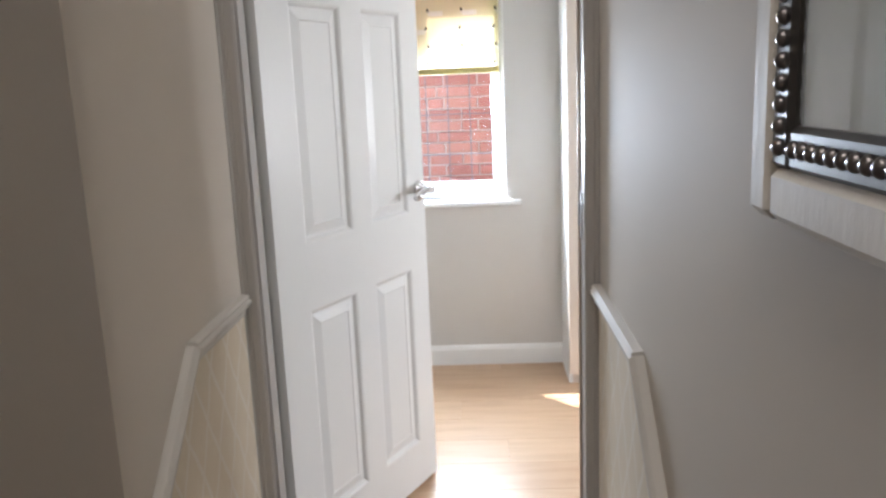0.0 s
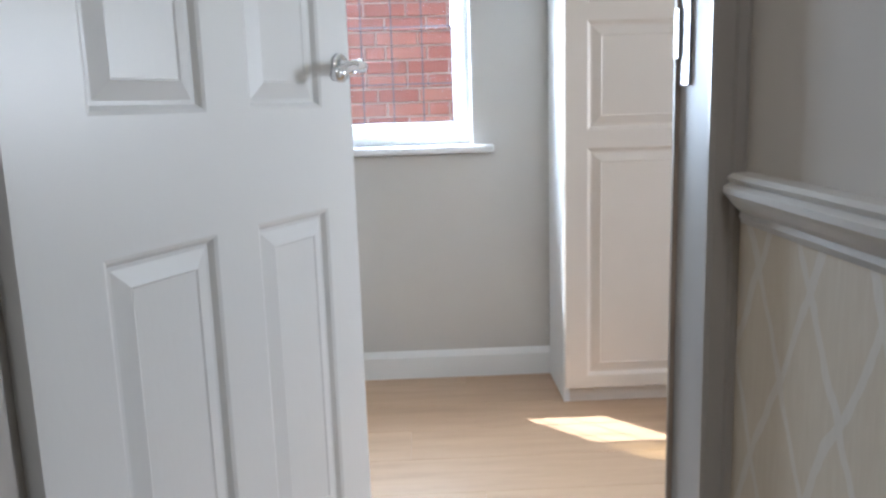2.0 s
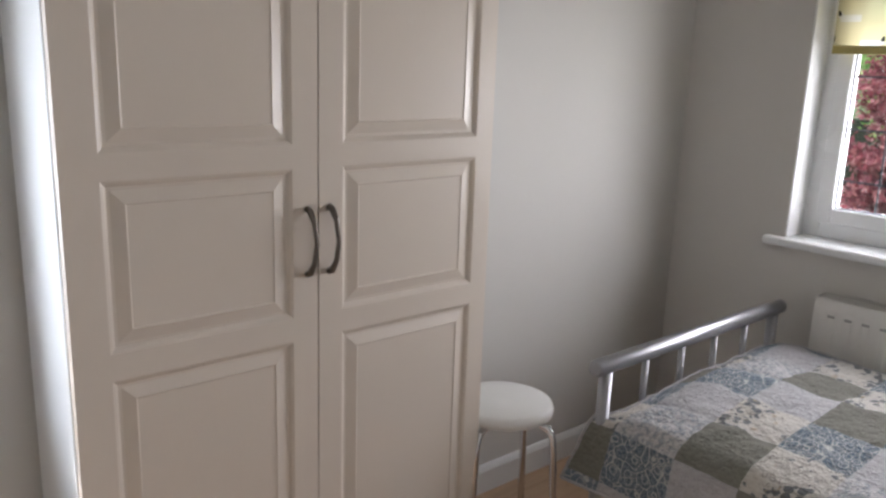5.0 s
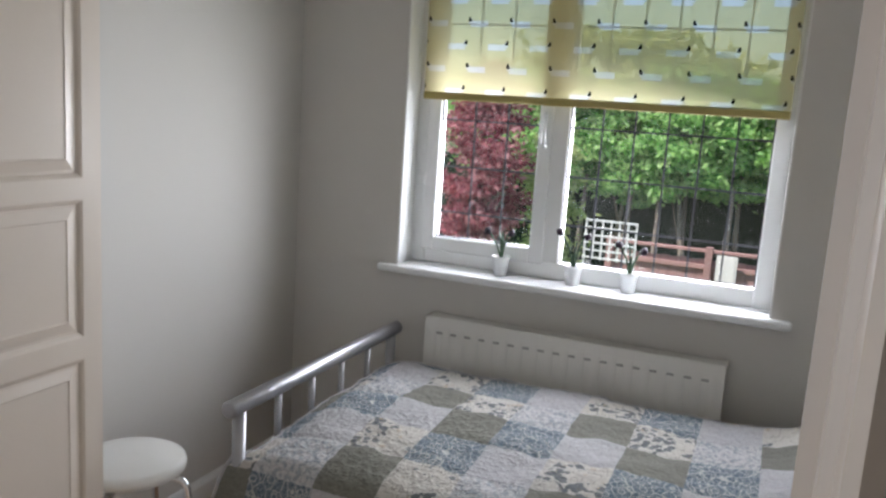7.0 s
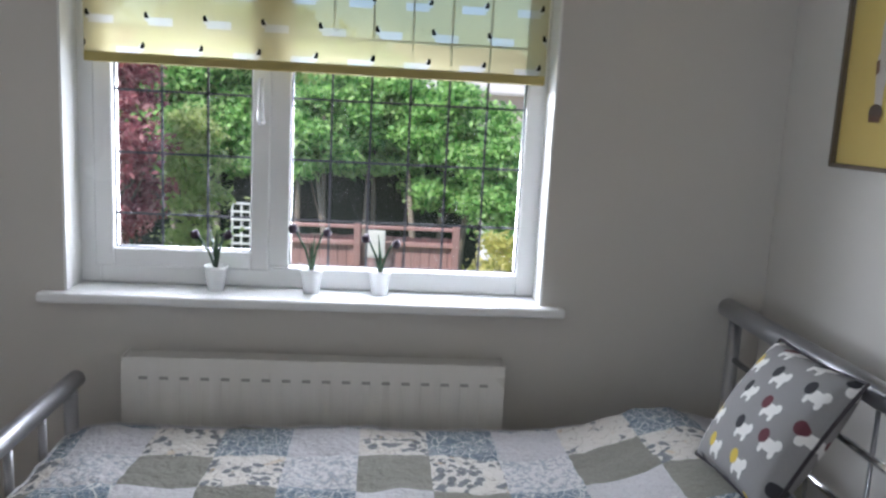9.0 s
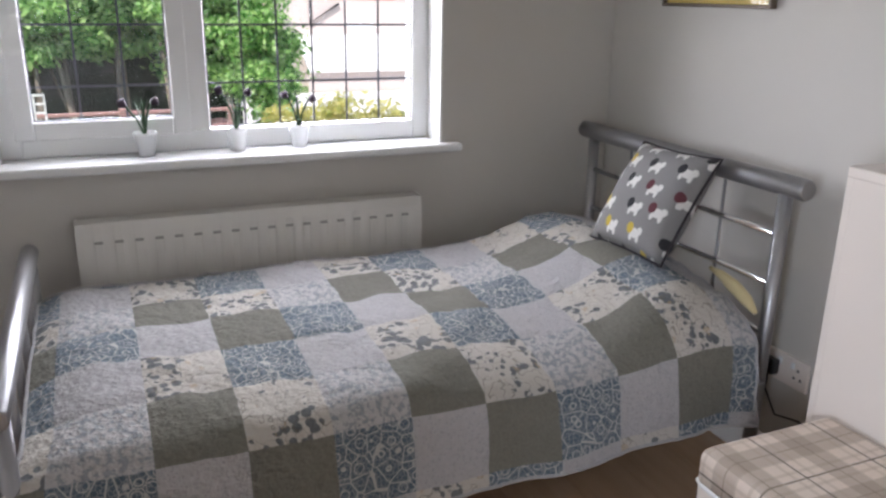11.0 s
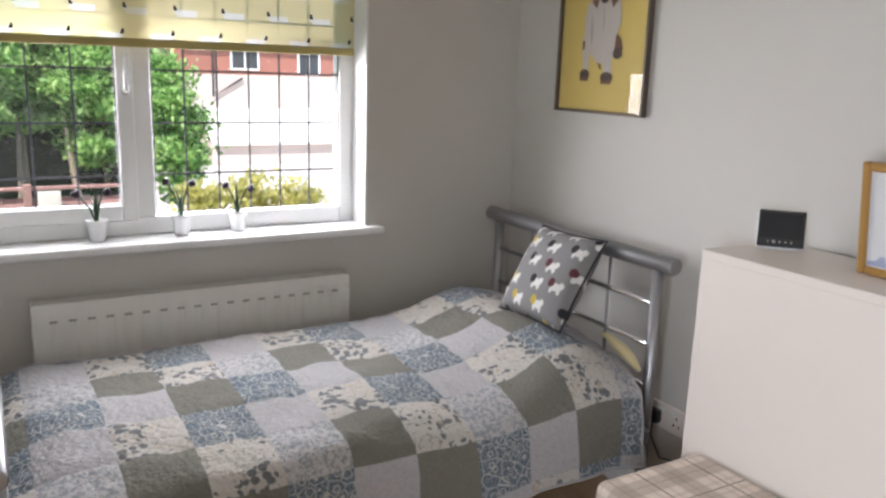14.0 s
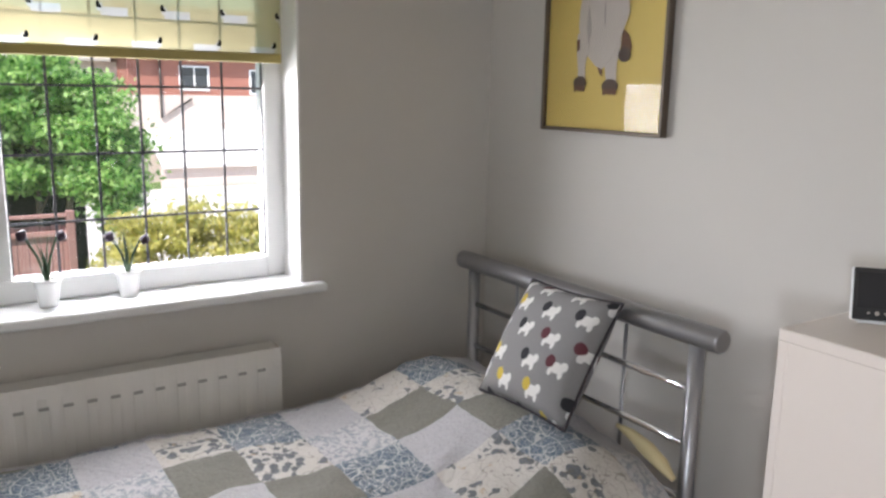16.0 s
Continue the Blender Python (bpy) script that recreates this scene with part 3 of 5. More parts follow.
def roller_blind(name, label, a0, a1, z0, z1, plane, east):
    base = (plane, (a0 + a1) / 2, z0) if east else ((a0 + a1) / 2, plane, z0)
    e = thing(name, base, label, "blind", "bedroom blinds")
    put = (lambda bm: xz_to_east(bm, plane)) if east else (lambda bm: (bm.transform(Matrix.Translation((0, plane, 0))), bm)[1])
    part("fabric", put(box(a0, a1, -0.0006, 0.0006, z0 + 0.012, z1)), M["blind_e" if east else "blind_n"], e)
    part("bottom_bar", put(box(a0, a1, -0.006, 0.006, z0 - 0.012, z0 + 0.014, bevel=0.004, seg=2)), M["oak"], e, "olive hem bar")
    ends = ((plane, a0, z1), (plane, a1, z1)) if east else ((a0, plane, z1), (a1, plane, z1))
    part("roller", tube(ends, 0.022, 16), M["pvc"], e)
    return e


M["blind_n"], M["blind_e"] = blind_mat("dog_print_blind_north", 0), blind_mat("dog_print_blind_east", 1)
roller_blind("roller_blind", "translucent yellow printed roller blind, half lowered in the window", n0 + 0.020, n1 - 0.020, 1.385, 2.03, NORTH + 0.06, False)
roller_blind("roller_blind", "wide translucent yellow printed roller blind, half lowered in the window", e0 + 0.022, e1 - 0.038, 1.452, 2.03, EAST + 0.075, True)


# ---- wardrobe ----
def wardrobe():
    w0, w1, back, front = 0.434, 1.420, NORTH - 0.018, 3.450
    mid = 0.931
    e = thing("wardrobe", ((w0 + w1) / 2, front + 0.1, 0), "tall cream two-door wardrobe with panelled doors, standing against the wall", "wardrobe")
    for n, a in (("side_panel", (w0, w0 + 0.018, front, back, 0, 2.12)), ("side_panel", (w1 - 0.018, w1, front, back, 0, 2.12)), ("top_panel", (w0 + 0.018, w1 - 0.018, front, back, 2.10, 2.12)), ("bottom_panel", (w0 + 0.018, w1 - 0.018, front, back, 0.05, 0.07)), ("back_panel", (w0 + 0.018, w1 - 0.018, back - 0.01, back, 0.07, 2.10))):
        part(n, box(*a, bevel=0.0015), M["side_foil" if n == "side_panel" else "cream"], e)
    part("plinth", box(w0 + 0.018, w1 - 0.018, front + 0.004, front + 0.02, 0, 0.05), M["cream"], e)
    for x0, x1, hx in ((w0 + 0.002, mid - 0.0015, 0.905), (mid + 0.0015, w1 - 0.002, 0.958)):
        w = x1 - x0
        bm = bmesh.new()
        s0, s1 = (0.501 - x0, 0.871 - x0) if x0 < 0.9 else (0.990 - x0, 1.366 - x0)
        leaf(bm, w, 2.116, 0.02, [(s0, s1, 0.090, 0.792), (s0, s1, 0.843, 1.155), (s0, s1, 1.203, 2.03)], both=False, z0=0.052, sink=0.008, raise_=0.005, lip=0.011, bev=0.030)
        bm.transform(Matrix.Translation((x0, front - 0.002, 0)))
        d = part("wardrobe_door", bm, M["cream"], e)
        y = front - 0.022
        bow = [(hx, y, 0.934), (hx, y - 0.012, 0.938), (hx - 0.0 + 0.004, y - 0.022, 0.961), (hx + 0.007, y - 0.026, 1.001), (hx + 0.004, y - 0.022, 1.045), (hx, y - 0.012, 1.068), (hx, y, 1.072)]
        h = part("handle", tube(bow, [0.0075, 0.007, 0.0055, 0.005, 0.0055, 0.007, 0.0075], 10), M["bronze"], d, "bowed antique pewter handle", smooth=True)
    return e


wardrobe()


# ---- stool ----
def stool(x, y):
    e = thing("stool", (x, y, 0), "round white stool with bent chrome legs beside the wardrobe", "stool")
    part("seat", lathe([(0.02, 0.425), (0.128, 0.425), (0.139, 0.432), (0.142, 0.444), (0.138, 0.457), (0.128, 0.462), (0.02, 0.463)], (x, y, 0), 40), M["seat"], e, "round white seat")
    for k in range(4):
        a = radians(20 + 90 * k)
        c, s = math.cos(a), math.sin(a)
        r = lambda d, z: (x + d * c, y + d * s, z)
        part("leg", tube([r(0.05, 0.415), r(0.115, 0.415), r(0.140, 0.408), r(0.152, 0.388), r(0.158, 0.34), r(0.168, 0.17), r(0.175, 0.0)], 0.0095, 12), M["chrome"], e, "bent chrome leg")
    return e


M["seat"] = plain("white_laminate", (0.80, 0.79, 0.76), 0.3, vary=0.02)
stool(1.565, 3.487)


# ---- radiator ----
def radiator():
    y0, y1, z0, z1, f = 2.105, 3.125, 0.18, 0.677, 2.603
    e = thing("radiator", (2.65, (y0 + y1) / 2, z0), "white convector radiator under the wide window", "radiator")
    bm = bmesh.new()
    n = 18
    zs = [(z0, 0.012), (z0 + 0.03, 0.004), (z0 + 0.06, 0.0), (z1 - 0.06, 0.0), (z1 - 0.03, 0.004), (z1, 0.010)]
    prev = None
    pitch = (y1 - y0 - 0.06) / n
    ys = [(y0, 0.004), (y0 + 0.03, 0.0)]
    for i in range(n):
        a = y0 + 0.03 + pitch * i
        ys += [(a + pitch * 0.08, 0.0), (a + pitch * 0.20, 0.0015), (a + pitch * 0.32, 0.005), (a + pitch * 0.68, 0.005), (a + pitch * 0.80, 0.0015), (a + pitch * 0.92, 0.0)]
    ys += [(y1 - 0.03, 0.0), (y1, 0.004)]
    for y, g in ys:
        col = [bm.verts.new((f + d + (g if 1 < k < 4 else g * 0.2), y, z)) for k, (z, d) in enumerate(zs)]
        if prev:
            for k in range(len(zs) - 1):
                bm.faces.new((prev[k], col[k], col[k + 1], prev[k + 1]))
        prev = col
    bmesh.ops.recalc_face_normals(bm, faces=bm.faces[:])
    p = part("front_panel", bm, M["radiator"], e)
    sol = p.modifiers.new("thickness", "SOLIDIFY")
    sol.thickness, sol.offset = 0.004, -1
    # grey dashes that paint the shadow at the top of each flute
    for i in range(n):
        a = y0 + 0.03 + pitch * (i + 0.5)
        part("slot", box(f - 0.0005, f + 0.006, a - pitch * 0.21, a + pitch * 0.21, z1 - 0.058, z1 - 0.050), M["shadow_grey"], e)
    part("side_cover", box(f + 0.004, 2.685, y0 - 0.001, y0 + 0.003, z0 + 0.01, z1), M["radiator"], e)
    part("side_cover", box(f + 0.004, 2.685, y1 - 0.003, y1 + 0.001, z0 + 0.01, z1), M["radiator"], e)
    part("top_grille", boxes(*[(f + 0.012 + 0.012 * k, f + 0.017 + 0.012 * k, y0 + 0.004, y1 - 0.004, z1 - 0.006, z1 - 0.002) for k in range(6)]), M["radiator"], e)
    part("back_panel", box(2.66, 2.672, y0 + 0.01, y1 - 0.01, z0 + 0.02, z1 - 0.02), M["radiator"], e)
    for yb in (y0 + 0.15, y1 - 0.18):
        part("bracket", box(2.668, EAST, yb, yb + 0.03, z0 + 0.06, z1 - 0.06), M["radiator"], e)
    return e


M["shadow_grey"] = plain("flute_shadow_grey", (0.36, 0.35, 0.33), 0.6)
M["radiator"] = plain("white_enamel", (0.74, 0.72, 0.68), 0.35, vary=0.015, relief=0.02)
radiator()


# ---- bed ----
BED_X0, BED_X1, HEAD_Y, FOOT_Y = 1.650, 2.618, 1.495, 3.243


def bed():
    e = thing("single_bed", (2.12, 2.37, 0), "single bed with a silver tubular metal frame, made up", "bed")
    for name, y, z, r, inset in (("head_rail", HEAD_Y, 0.863, 0.027, 0.062), ("foot_rail", FOOT_Y, 0.612, 0.023, 0.045)):
        x0, x1 = BED_X0 - 0.004, BED_X1 + 0.004
        part(name, tube([(x0, y, z), (x0 + 0.006, y, z), (x1 - 0.006, y, z), (x1, y, z)], [r - 0.004, r, r, r - 0.004], 24), M["steel"], e)
        for x in (BED_X0 + inset, BED_X1 - inset):
            part("post", tube([(x, y, 0.0), (x, y, z - r * 0.7)], 0.018, 16), M["steel"], e)
            part("foot_cap", lathe([(0.020, 0), (0.020, 0.02), (0.018, 0.024)], (x, y, 0), 16), M["black"], e)
        a, b = BED_X0 + inset, BED_X1 - inset
        for bz in ((0.735, 0.604, 0.47, 0.36) if y < 2 else (0.36,)):
            part("cross_bar", tube([(a, y, bz), (b, y, bz)], 0.0085, 12), M["chrome"], e)
        for k in ((1, 2, 3) if y < 2 else (1, 2, 3, 4)):
            x = a + (b - a) * k / (4 if y < 2 else 5)
            part("spindle", tube([(x, y, 0.36), (x, y, z - r * 0.7)], 0.0045 if y < 2 else 0.010, 10), M["steel"], e)
    for x in (BED_X0 + 0.045, BED_X1 - 0.045):
        part("side_rail", box(x - 0.012, x + 0.012, HEAD_Y, FOOT_Y, 0.29, 0.34, bevel=0.004), M["steel"], e)
    for k in range(11):
        y = HEAD_Y + 0.12 + k * 0.147
        part("slat", box(BED_X0 + 0.057, BED_X1 - 0.057, y, y + 0.06, 0.316, 0.33), M["slat"], e)
    return e


M["slat"] = plain("pine", (0.5, 0.36, 0.2), 0.6, vary=0.12, stretch=(1, 8, 1))
bed()


def soft_box(x0, x1, y0, y1, z0, z1, r=0.05):
    bm = box(x0, x1, y0, y1, z0, z1)
    bmesh.ops.bevel(bm, geom=bm.edges[:], offset=r, segments=4, affect="EDGES", profile=0.5)
    for f in bm.faces:
        f.smooth = True
    return bm


M["ticking"] = plain("mattress_cloth", (0.62, 0.60, 0.56), 0.9, vary=0.04, fine=200, relief=0.2)
tagged(part("mattress", soft_box(1.71, 2.57, 1.535, 3.18, 0.331, 0.476), M["ticking"], None, "white single mattress on the bed under the quilt"), category="mattress")
M["mustard"] = plain("mustard_cotton", (0.66, 0.56, 0.32), 0.85, vary=0.06, fine=220, relief=0.2)
pillow = soft_box(1.79, 2.50, 1.545, 1.85, 0.478, 0.548, 0.034)
join(pillow, tube([(1.88, 1.550, 0.602), (1.84, 1.548, 0.596), (1.79, 1.545, 0.578), (1.745, 1.542, 0.556), (1.710, 1.540, 0.532)], [0.005, 0.012, 0.018, 0.016, 0.006], 12))
tagged(part("bed_pillow", pillow, M["mustard"], None, "pale mustard pillow tucked under the quilt at the headboard"), category="pillow")


def cloth(name, build):
    m, n, l, b = nodes_of(name)
    v = coords(n, l)
    c = build(n, l, v)
    l.new(c, b.inputs["Base Color"])
    b.inputs["Roughness"].default_value = 0.9
    w, q = noise_tex(n, l, v, 420, 2), noise_tex(n, l, v, 46, 3)
    crease = noise_tex(n, l, coords(n, l, (1, 0.5, 1)), 110, 2)
    h = math_node(n, l, "ADD", math_node(n, l, "MULTIPLY", q, 1.0), math_node(n, l, "ADD", math_node(n, l, "MULTIPLY", w, 0.15), math_node(n, l, "MULTIPLY", crease, 0.5)))
    bump(n, l, b, h, 1.0, 0.009)
    return m


def voronoi(n, l, v, scale, feature="DISTANCE_TO_EDGE"):
    x = n.new("ShaderNodeTexVoronoi")
    x.feature = feature
    x.inputs["Scale"].default_value = scale
    l.new(v, x.inputs["Vector"])
    return x.outputs[0]


def sage(n, l, v):
    return mixed(n, l, noise_tex(n, l, v, 140, 4), (0.145, 0.142, 0.118), (0.245, 0.240, 0.205))


def lilac(n, l, v):
    dots = math_node(n, l, "LESS_THAN", voronoi(n, l, v, 120, "F1"), 0.28)
    return mixed(n, l, math_node(n, l, "MULTIPLY", dots, 0.45), mixed(n, l, noise_tex(n, l, v, 90, 3), (0.40, 0.395, 0.405), (0.51, 0.50, 0.515)), (0.29, 0.29, 0.32))


def lace(n, l, v):
    """Pale scrolls on slate blue."""
    d = math_node(n, l, "LESS_THAN", voronoi(n, l, v, 27), 0.030)
    inner = math_node(n, l, "LESS_THAN", math_node(n, l, "ABSOLUTE", math_node(n, l, "SUBTRACT", voronoi(n, l, v, 27, "F1"), 0.30)), 0.030)
    small = math_node(n, l, "MULTIPLY", math_node(n, l, "LESS_THAN", voronoi(n, l, v, 95), 0.06), 0.5)
    k = math_node(n, l, "MAXIMUM", math_node(n, l, "MAXIMUM", d, inner), small)
    return mixed(n, l, k, mixed(n, l, noise_tex(n, l, v, 60, 3), (0.08, 0.12, 0.16), (0.14, 0.185, 0.23)), (0.50, 0.50, 0.49))


def speckle(n, l, v):
    """A close pale print on white."""
    k = math_node(n, l, "LESS_THAN", noise_tex(n, l, v, 75, 5, 0.7), 0.485)
    return mixed(n, l, math_node(n, l, "MULTIPLY", k, 0.7), (0.52, 0.51, 0.51), (0.22, 0.25, 0.29))


def floral(n, l, v):
    """Sprays of slate flowers and stems on cream."""
    big, fine = noise_tex(n, l, v, 10, 3, 0.55), voronoi(n, l, v, 46, "F1")
    a = math_node(n, l, "MULTIPLY", math_node(n, l, "GREATER_THAN", big, 0.515), math_node(n, l, "LESS_THAN", fine, 0.52))
    c = mixed(n, l, noise_tex(n, l, v, 8, 2), (0.55, 0.51, 0.45), (0.57, 0.555, 0.53))
    c = mixed(n, l, a, c, mixed(n, l, noise_tex(n, l, v, 40, 2), (0.09, 0.095, 0.10), (0.22, 0.235, 0.25)))
    stem = math_node(n, l, "LESS_THAN", math_node(n, l, "ABSOLUTE", math_node(n, l, "SUBTRACT", noise_tex(n, l, v, 26, 1), 0.5)), 0.010)
    c = mixed(n, l, math_node(n, l, "MULTIPLY", stem, 0.6), c, (0.17, 0.15, 0.12))
    rose = math_node(n, l, "GREATER_THAN", noise_tex(n, l, v, 24, 2), 0.68)
    return mixed(n, l, math_node(n, l, "MULTIPLY", rose, 0.6), c, (0.46, 0.36, 0.24))


QUILT = [cloth("sage_cloth", sage), cloth("lace_print_cloth", lace), cloth("lilac_white_cloth", lilac), cloth("floral_cloth", floral), cloth("speckled_cloth", speckle)]


def quilt():
    """A patchwork quilt over mattress and pillow that hangs down on the room's side."""
    patch, sub, LEAD = 0.171, 9, 0.696
    rows = ["OBW", "FSO", "BWF"]
    code = {"O": 0, "B": 1, "W": 2, "F": 3, "S": 4}
    y_foot, y_head = 3.232, 1.560
    cols = int(round((y_foot - y_head) / patch * sub))
    hem = 0.045
    drop = patch + hem + 0.015
    half = 0.86
    nr = int(round((drop + half) / patch * sub))
    e = thing("patchwork_quilt", (2.1, 2.37, 0.5), "blue, sage and floral patchwork quilt spread over the bed", "quilt")
    grid = []
    for i in range(nr + 1):
        s = i * patch / sub
        line = []
        for j in range(cols + 1):
            t = j * patch / sub
            y = y_foot - t
            lump = noise.noise((s * 3.2, t * 3.2, 3.1)) * 0.010 + noise.noise((s * 11, t * 11, 7.7)) * 0.005 + noise.noise((s * 30, t * 22, 1.7)) * 0.004
            ps, pt = (s - hem) / patch, t / patch + LEAD
            seam = min(abs(ps - round(ps)), abs(pt - round(pt)))
            lump += noise.noise((s * 55, t * 40, 5.3)) * 0.0022 - 0.0025 * max(0, 1 - seam / 0.07)
            u = s - drop
            top = 0.494
            swell = 0.092 * math.exp(-((y - 1.70) / 0.19) ** 2)
            xx = max(0.0, u)
            edge = min(1.0, xx / 0.12) * min(1.0, max(0.0, (half - xx) / 0.06 + 0.2))
            foot = max(0.0, 1 - t / 0.13)
            if u >= 0.0:
                x = 1.690 + u
                z = top - 0.026 * math.exp(-u / 0.03) + 0.034 * min(1.0, u / 0.35) + swell * (0.35 + 0.65 * edge) + lump * 1.6 - 0.035 * foot ** 2
                if u > half - 0.05:
                    z -= 0.012 * ((u - half + 0.05) / 0.05) ** 2
            else:
                d = -u
                wave = 0.012 * math.sin(t * 9.0 + 0.6) + 0.008 * math.sin(t * 21.0)
                x = 1.690 - 0.020 * (1 - math.exp(-d / 0.03)) - d * 0.13 + wave * d / drop + lump
                z = top - 0.026 - d * 0.92 + swell * 0.35 * math.exp(-d / 0.1) + 0.012 * math.sin(t * 5.2 + 1.2) * d / drop
            y += 0.10 * foot ** 1.5 * min(1.0, max(0.0, (0.10 - u) / 0.35))
            line.append(Vector((x, y, z)))
        grid.append(line)
    cells = {}
    for i in range(nr):
        s = (i + 0.5) * patch / sub
        q = -1 if s < hem else int((s - hem) // patch)
        for j in range(cols):
            cells.setdefault((q, int(((j + 0.5) * patch / sub + LEAD * patch) // patch)), []).append((i, j))
    for (q, c), quads in cells.items():
        kind = "BWF"[c % 3] if q < 0 else rows[q % 3][c % 3]
        bm, made = bmesh.new(), {}
        for i, j in quads:
            ring4 = []
            for a in ((i, j), (i, j + 1), (i + 1, j + 1), (i + 1, j)):
                if a not in made:
                    made[a] = bm.verts.new(grid[a[0]][a[1]])
                ring4.append(made[a])
            bm.faces.new(ring4).smooth = True
        bmesh.ops.recalc_face_normals(bm, faces=bm.faces[:])
        part("patch" if q >= 0 else "hem_patch", bm, QUILT[code[kind]], e)
    bm = bmesh.new()
    vs = [[bm.verts.new(p + Vector((0.008 if a * patch / sub < drop else 0.0, 0, -0.008 if a * patch / sub >= drop else 0.0))) for p in line] for a, line in enumerate(grid)]
    for i in range(nr):
        for j in range(cols):
            bm.faces.new((vs[i][j], vs[i][j + 1], vs[i + 1][j + 1], vs[i + 1][j])).smooth = True
    bmesh.ops.recalc_face_normals(bm, faces=bm.faces[:])
    part("lining", bm, QUILT[2], e)
    border = [grid[0][j] for j in range(cols + 1)] + [grid[i][cols] for i in range(1, nr + 1)] + [grid[nr][cols - j] for j in range(1, cols + 1)] + [grid[nr - i][0] for i in range(1, nr)]
    part("binding", tube(border + border[:1], 0.0045, 6), QUILT[2], e, "pale bound edge")
    return e


quilt()


def cushion_mat():
    m, n, l, b = nodes_of("dog_print_cushion_cloth")
    s = n.new("ShaderNodeSeparateXYZ")
    l.new(n.new("ShaderNodeTexCoord").outputs["Object"], s.inputs[0])
    u, v = math_node(n, l, "ADD", s.outputs[0], 5.0), math_node(n, l, "ADD", s.outputs[1], 5.0)
    fu, fv, r = cell(n, l, u, v, 0.102, 0.064)
    fu = math_node(n, l, "ADD", fu, math_node(n, l, "MULTIPLY", math_node(n, l, "SUBTRACT", r, 0.5), 0.22))
    fv = math_node(n, l, "ADD", fv, math_node(n, l, "MULTIPLY", math_node(n, l, "SUBTRACT", math_node(n, l, "FRACT", math_node(n, l, "MULTIPLY", r, 7.3)), 0.5), 0.24))
    white = math_node(n, l, "MAXIMUM", math_node(n, l, "MAXIMUM", blob(n, l, fu, fv, 0.10, -0.10, 0.20, 0.20), blob(n, l, fu, fv, 0.27, 0.03, 0.09, 0.17)), math_node(n, l, "MAXIMUM", blob(n, l, fu, fv, -0.03, -0.28, 0.055, 0.17), blob(n, l, fu, fv, 0.24, -0.28, 0.055, 0.17)))
    coat = blob(n, l, fu, fv, -0.10, 0.06, 0.125, 0.24)
    weave = noise_tex(n, l, coords(n, l), 420, 2)
    c = mixed(n, l, weave, (0.19, 0.185, 0.185), (0.26, 0.255, 0.255))
    c = mixed(n, l, white, c, (0.70, 0.69, 0.67))
    tint = ramp(n, l, r, [(0.0, (0.025, 0.025, 0.03)), (0.52, (0.03, 0.03, 0.035)), (0.56, (0.55, 0.40, 0.06)), (0.78, (0.55, 0.40, 0.06)), (0.82, (0.11, 0.03, 0.04)), (1.0, (0.11, 0.03, 0.04))])
    tint.node.color_ramp.interpolation = "CONSTANT"
    l.new(mixed(n, l, coat, c, tint), b.inputs["Base Color"])
    b.inputs["Roughness"].default_value = 0.9
    bump(n, l, b, weave, 0.25, 0.002)
    return m


def cushion(m, size=0.322):
    e = tagged(new("scatter_cushion"), "grey printed square cushion with dark piping leaning on the headboard", "cushion")
    e.matrix_world = m
    BASE[e] = Vector((0, 0, 0))
    bm, k, h = bmesh.new(), 20, size / 2
    rim = []
    for side in (1, -1):
        grid = []
        for i in range(k + 1):
            row = []
            for j in range(k + 1):
                a, b = 2 * i / k - 1, 2 * j / k - 1
                pin = 1 - 0.055 * (1 - a * a) * abs(b) ** 3, 1 - 0.055 * (1 - b * b) * abs(a) ** 3
                t = 0.062 * ((1 - a * a) * (1 - b * b)) ** 0.42 * (1 + 0.08 * noise.noise((a * 2, b * 2, side)))
                row.append(bm.verts.new((h * a * pin[1], h * b * pin[0], side * t)))
            grid.append(row)
        for i in range(k):
            for j in range(k):
                bm.faces.new((grid[i][j], grid[i + 1][j], grid[i + 1][j + 1], grid[i][j + 1])).smooth = True
        if side == 1:
            rim = [grid[i][0].co.copy() for i in range(k)] + [grid[k][j].co.copy() for j in range(k)] + [grid[k - i][k].co.copy() for i in range(k)] + [grid[0][k - j].co.copy() for j in range(k + 1)]
    bmesh.ops.remove_doubles(bm, verts=bm.verts[:], dist=1e-4)
    bmesh.ops.recalc_face_normals(bm, faces=bm.faces[:])
    part("cover", bm, M["cushion"], e)
    part("piping", tube(rim, 0.004, 8, caps=False), M["piping"], e, "dark piping")
    return e


M["cushion"] = cushion_mat()
M["piping"] = plain("dark_piping", (0.03, 0.025, 0.03), 0.8)
cushion(Matrix.Translation((2.046, 1.634, 0.756)) @ Matrix.Rotation(radians(180), 4, "Z") @ Matrix.Rotation(radians(58), 4, "X") @ Matrix.Rotation(radians(1.5), 4, "Z"))


